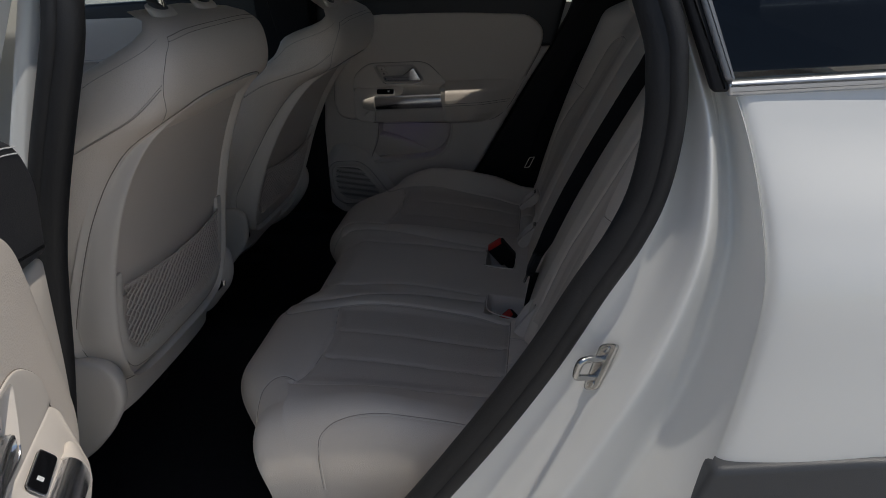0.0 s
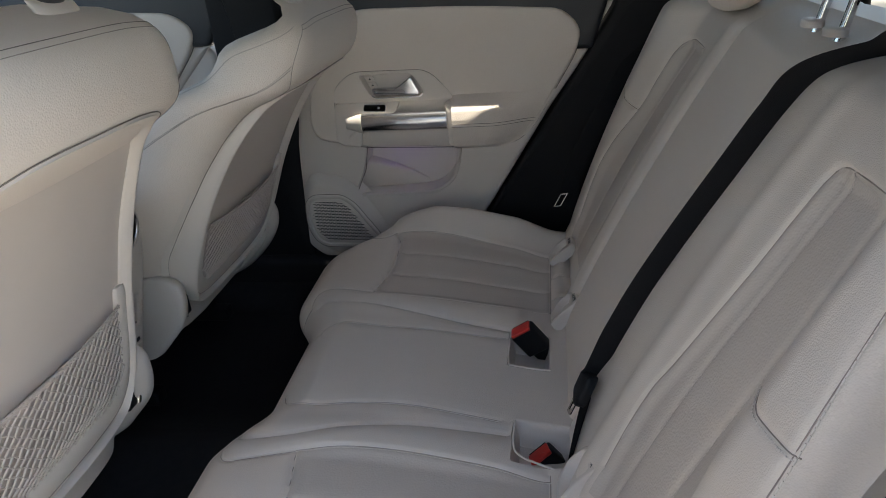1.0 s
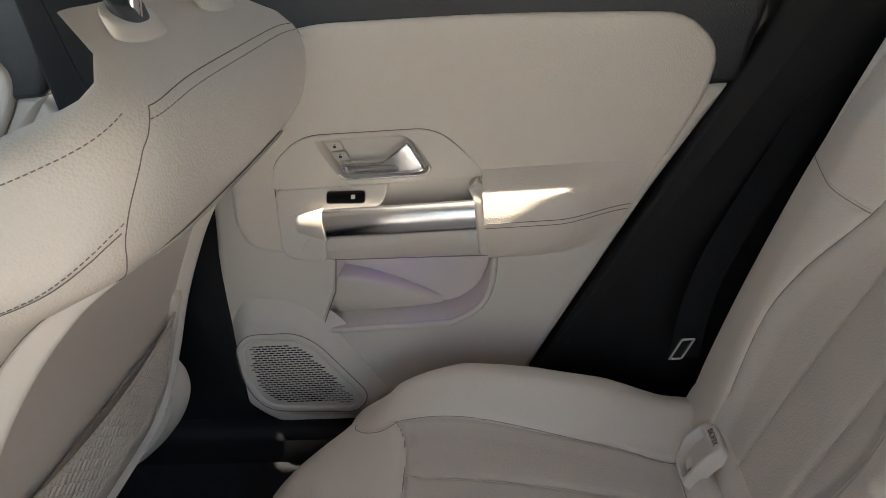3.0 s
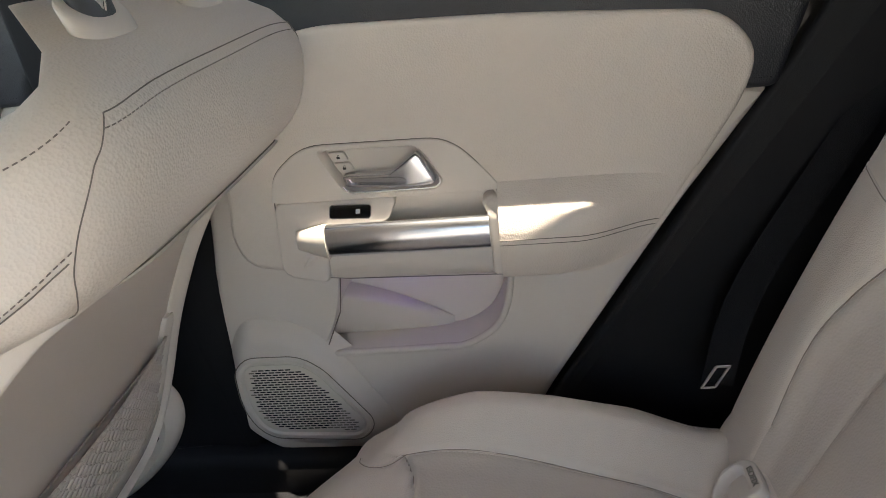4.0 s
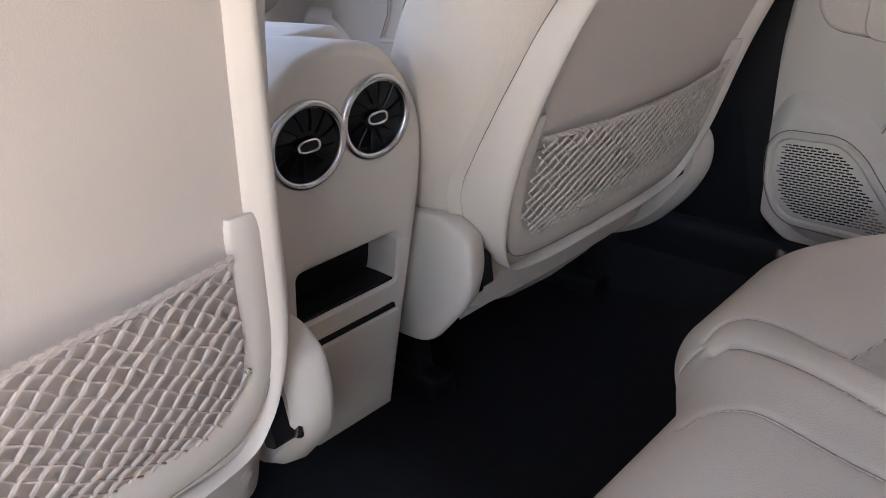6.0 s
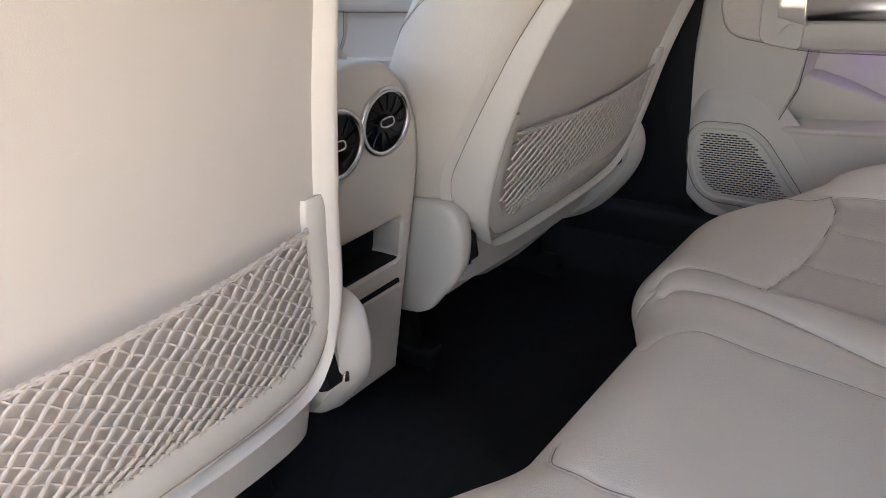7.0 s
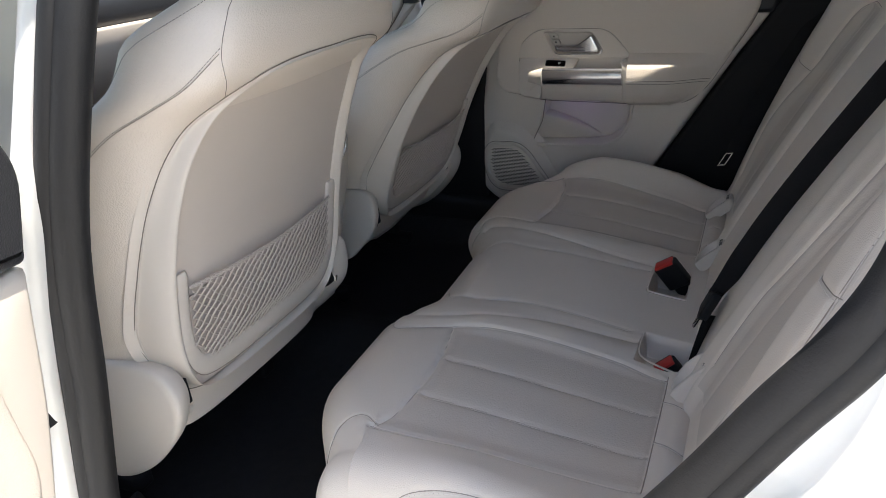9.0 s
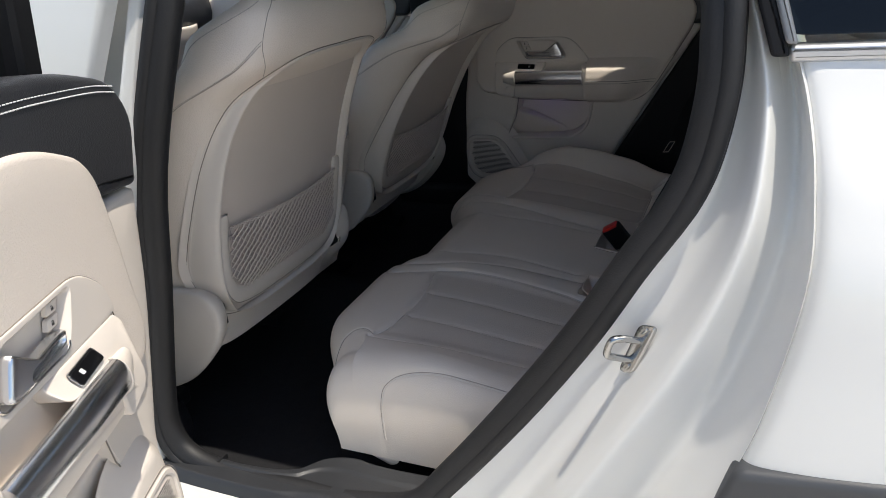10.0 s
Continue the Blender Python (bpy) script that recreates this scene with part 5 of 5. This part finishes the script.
part("bulkhead", box(-1.66, -0.78, 0.30, -1.58, 0.78, 1.05, 0.02), BLACK, body)
part("boot_wall", box(1.75, -0.75, 0.30, 1.85, 0.75, 1.05, 0.02), BLACK, body)
# unseen pane, added to hold back daylight from the rear
hatch = fillet([(-0.72, 1.02), (-0.60, 1.50), (0.60, 1.50), (0.72, 1.02)], 0.03, 3)
part("rear_window", slab(hatch, lambda a, b, h: (1.84 - 0.55 * (b - 1.02) + h, a, b), 0.005, 0.001, 1), PRIVACY, body, "dark privacy glass")
part("boot_floor", box(0.75, -0.70, 0.50, 1.80, 0.70, 0.56, 0.02), CARPET, body)
part("underbody", box(-1.6, -0.78, 0.20, 1.8, 0.78, 0.30, 0.02), BLACK, body)
part("right_flank", box(0.7, 0.80, 0.30, 1.9, 0.90, 1.08, 0.03), WHITE, body)

# striker on the jamb
striker = thing("door_striker", (0.77, -0.80, 0.79), "bright steel door striker loop on its bolted plate", "striker")
pl = fillet([(-0.011, -0.036), (0.011, -0.036), (0.013, 0.036), (-0.013, 0.036)], 0.010, 4)


def on_jamb(a, b, h):
    return Vector((0.788, -0.792, 0.797)) + Vector((0.82, -0.50, 0.25)).normalized() * a + Vector((0.35, 0.05, 0.93)).normalized() * b + Vector((-0.62, -0.66, 0.42)).normalized() * h


part("plate", slab(pl, on_jamb, 0.005, 0.002, 2), STEEL, striker)
part("loop", tube([on_jamb(0, -0.016, 0.0)] + spline([on_jamb(0, -0.016, 0.03), on_jamb(-0.002, -0.014, 0.042), on_jamb(-0.002, 0.006, 0.044), on_jamb(0, 0.012, 0.03)], 5) + [on_jamb(0, 0.012, 0.0)], 0.0045, 10), STEEL, striker)
for b in (-0.027, 0.027):
    part("bolt", slab([(0.005 * math.cos(k * math.pi / 6), b + 0.005 * math.sin(k * math.pi / 6)) for k in range(12)], lambda p, q, h: on_jamb(p, q, 0.004 + h), 0.004, 0.001, 2), STEEL, striker)

# door check on the centre pillar
check = thing("door_check", (-0.043, -0.80, 0.747), "small black door check bracket on the white pillar", "door check")
part("base", slab(fillet([(-0.014, -0.024), (0.012, -0.024), (0.012, 0.024), (-0.014, 0.024)], 0.004, 3), lambda a, b, h: (-0.043 + a, -0.792 - h, 0.747 + b), 0.019, 0.002, 2), BLACK, check)
for b in (-0.021, 0.021):
    part("jaw", slab(fillet([(-0.014, -0.004), (0.016, -0.004), (0.020, 0.004), (-0.014, 0.004)], 0.003, 3), lambda p, q, h: (-0.043 + p, -0.810 - h, 0.747 + b + q), 0.018, 0.002, 2), GREY, check, "grey metal jaw")
part("roller", tube([(-0.041, -0.816, 0.731), (-0.041, -0.816, 0.763)], 0.005, 10), STEEL, check, "bright steel roller")

# ---------------------------------------------------------------- belts and buckles
def ribbon(points, width, side, thick=0.0015, end=1.0):
    line = spline(points, 10)
    n = len(line) - 1
    return tube(line, width / 2, 12, side=side, flat=thick / width * 2, radii=[width / 2 * (1 - (1 - end) * step(n - 12, n - 1, i)) for i in range(n + 1)])


belt = thing("seat_belt", (0.68, -0.16, 0.55), "black seat belt drawn down across the backrest", "seat belt")


def on_back(y, z, out=0.004):
    q = backrest((y + 0.655) / 1.31, (z - 0.55) / (BACKREST_TOP - 0.55))
    return (q[0] - out * 0.85, y, q[2] + out * 0.5)


run = [(1.03, -0.36, 1.148), (1.00, -0.29, 1.155)] + [on_back(y, z, 0.015) for y, z in ((-0.215, 1.125), (-0.175, 1.095), (-0.160, 1.05), (-0.155, 0.976), (-0.145, 0.887), (-0.137, 0.80), (-0.140, 0.72))] + [(0.698, -0.150, 0.672)]
part("webbing", ribbon(run, 0.041, (0.72, 0.25, -0.42), end=0.62), WEB, belt)


def on_tongue(a, b, h):
    return Vector((0.697, -0.158, 0.655)) + Vector((0.12, -0.80, 0.30)).normalized() * a + Vector((0.42, 0.20, 0.88)).normalized() * b - Vector((0.85, 0.25, -0.40)).normalized() * h


part("tongue", slab(fillet([(-0.026, -0.012), (0.014, -0.030), (0.030, -0.022), (0.030, 0.012), (0.026, 0.024), (-0.030, 0.024)], 0.008, 4), on_tongue, 0.016, 0.006, 4), BLACK, belt)
part("tongue_plate", frame_ring(fillet([(-0.012, -0.055), (0.012, -0.055), (0.014, -0.018), (-0.014, -0.018)], 0.004, 3), lambda a, b, h: on_tongue(a - 0.004, b + 0.008, h + 0.008), 0.006, 0.003, 0.001), STEEL, belt, "bright steel belt tongue")
part("lower_webbing", ribbon([(0.694, -0.165, 0.640), (0.684, -0.18, 0.60), (0.672, -0.20, 0.545)], 0.044, (0.5, 1, 0.1)), WEB, belt)


def buckle(at, up, wide, label):
    """at: the middle of the button; up: the way it faces; wide: along its broad side."""
    b = thing("belt_buckle", (at[0], at[1], at[2] - 0.05), label, "belt buckle", "belt buckles")
    k = Vector(up).normalized()
    w = (Vector(wide) - k * Vector(wide).dot(k)).normalized()
    d = w.cross(k)
    m = Matrix(((d.x, w.x, k.x, at[0]), (d.y, w.y, k.y, at[1]), (d.z, w.z, k.z, at[2]), (0, 0, 0, 1)))

    def bx(a0, b0, c0, a1, b1, c1, r):
        q = box(a0, b0, c0, a1, b1, c1, r)
        q.transform(m)
        return q
    part("housing", bx(-0.013, -0.024, -0.062, 0.013, 0.024, 0.0, 0.005), BLACK, b)
    part("release_button", bx(-0.009, -0.020, -0.004, 0.0135, 0.020, 0.003, 0.002), RED, b, "red release button")
    part("tongue_slot", bx(-0.0125, -0.018, -0.003, -0.0095, 0.018, 0.0012, 0.0006), GLOSS, b)
    part("strap", bx(-0.004, -0.018, -0.11, 0.004, 0.018, -0.06, 0.002), WEB, b)
    return b


buckle((0.586, 0.122, 0.590), (-0.55, -0.18, 0.80), (0.92, -0.06, 0.38), "black belt buckle with a red button, raised from the cushion")
buckle((0.622, -0.150, 0.524), (-0.55, -0.18, 0.80), (0.92, 0.3, 0.2), "black belt buckle with a red button, sunk in the cushion")

# rims of the two hollows
for name, pts in (("well_rim", [(0.567, 0.145), (0.567, 0.044), (0.580, 0.032), (0.632, 0.032), (0.640, 0.04), (0.640, 0.095)]),
                  ("well_rim", [(0.586, -0.122), (0.586, -0.180), (0.600, -0.205), (0.655, -0.222), (0.69, -0.222)])):
    line = [(p.x, p.y) for p in spline([(a, b, 0) for a, b in pts], 5)]
    top = [Vector((a, b, Vector(bench_raw(b, bench_find(a, 0.30))).z + 0.001)) for a, b in line]
    part(name, tube(top, 0.0017, 7), SMOOTH, bench_thing)


# child seat anchor openings, fin-shaped frames that bridge cushion and backrest
def anchor(cx, cy, cz, slope=0.72, shear=0.0):
    g = thing("anchor_cover", (cx, cy, cz), "beige child seat anchor opening between cushion and backrest", "anchor cover", "anchor covers")
    shape = fillet([(0.0, 0.0), (-0.002, 0.048), (0.017, 0.080), (0.041, 0.084), (0.055, 0.070), (0.053, 0.024), (0.025, 0.022)], [0.004, 0.022, 0.022, 0.014, 0.010, 0.009, 0.020], 5)
    hole = fillet([(0.0035, 0.011), (0.003, 0.046), (0.019, 0.073), (0.037, 0.0765), (0.041, 0.068), (0.040, 0.033), (0.023, 0.030)], [0.003, 0.018, 0.018, 0.006, 0.004, 0.004, 0.014], 5)

    e1, e2 = Vector((0, -1, 0)), Vector((1, 0, slope)).normalized()
    e3 = e1.cross(e2)

    def lay(a, b, h):
        return (cx + a + e3.x * h, cy + b + shear * a, cz + slope * a + e3.z * h)
    part("bezel", holed(shape, hole, lambda a, b, h: lay(a, b, h - 0.022), 0.0250, 0.014, 0.0028, 0.0015, 120), TRIM, g)
    for r in (0.0062, 0.0022):
        ring = [lay(0.0115 + 0.8 * r * math.cos(q), 0.028 + r * math.sin(q), -0.0102) for q in [2 * math.pi * i / 16 for i in range(16)]]
        part("symbol", tube(ring, 0.0008, 5, closed=True), PRINT, g)
    cu = bpy.data.curves.new("anchor_text", "FONT")
    cu.body, cu.size, cu.extrude, cu.align_x, cu.align_y = "ISOFIX", 0.0105, 0.0003, "CENTER", "CENTER"
    text = bpy.data.objects.new("lettering", cu)
    scene.collection.objects.link(text)
    me = bpy.data.meshes.new_from_object(text.evaluated_get(bpy.context.evaluated_depsgraph_get()))
    bpy.data.objects.remove(text)
    me.materials.clear()
    me.materials.append(PRINT)
    word = new("lettering", me)
    word.parent = g
    at = Vector(lay(0.0468, 0.049, 0.0034)) - Vector((cx, cy, cz))
    word.matrix_local = Matrix(((e1.x, e2.x, e3.x, at.x), (e1.y, e2.y, e3.y, at.y), (e1.z, e2.z, e3.z, at.z), (0, 0, 0, 1)))
    return g


anchor(0.639, 0.459, 0.563)
anchor(0.642, 0.174, 0.566)
anchor(0.652, -0.306, 0.569, 1.12, -0.35)

# rear headrests
rest = thing("rear_headrest", (0.97, 0.40, 1.10), "low beige leather headrest on the rear backrest", "headrest", "rear headrests")


def low_rest(u, v):
    q, r = 2 * math.pi * u, math.sin(math.pi * v) ** 0.4
    return (0.965 + 0.06 * v + 0.05 * r * math.sin(q), 0.375 + 0.12 * r * math.copysign(abs(math.cos(q)) ** 0.55, math.cos(q)), 1.108 + 0.13 * v)


part("pad", grid(low_rest, 28, 14, round_u=True), LEATHER, rest)
mid = thing("rear_headrest", (1.0, 0.0, 1.13), "raised rear headrest on two chrome posts", "headrest", "rear headrests")
for yy in (-0.085, 0.0):
    part("post", tube([(1.0, yy, 1.12), (1.035, yy, 1.26)], 0.006, 12), BRIGHT, mid, "chrome post")
    part("post_sleeve", slab([(0.022 * math.cos(q * math.pi / 10), 0.014 * math.sin(q * math.pi / 10)) for q in range(20)], lambda a, b, h: (0.995 + b, yy + a, 1.128 + h), 0.010, 0.004), SHELL, mid)


def high_rest(u, v):
    q, r = 2 * math.pi * u, math.sin(math.pi * v) ** 0.4
    return (1.05 + 0.04 * v + 0.05 * r * math.sin(q), -0.04 + 0.12 * r * math.copysign(abs(math.cos(q)) ** 0.55, math.cos(q)), 1.25 + 0.12 * v)


part("pad", grid(high_rest, 28, 14, round_u=True), LEATHER, mid)

right_belt = thing("seat_belt", (0.70, 0.64, 0.60), "black seat belt hanging against black side trim", "seat belt")
part("webbing", ribbon([(0.98, 0.70, 1.30), (0.86, 0.695, 1.02), (0.72, 0.68, 0.76), (0.68, 0.66, 0.62)], 0.046, (1, 0.1, -0.4)), WEB, right_belt)
part("latch_plate", frame_ring(fillet([(-0.012, -0.022), (0.012, -0.022), (0.012, 0.022), (-0.012, 0.022)], 0.004, 3), lambda a, b, h: (0.667 + 0.8 * a + 0.42 * b, 0.622 - h - 0.2 * a, 0.660 + 0.8 * b + 0.15 * a), 0.005, 0.003, 0.001), STEEL, right_belt, "bright steel belt tongue")
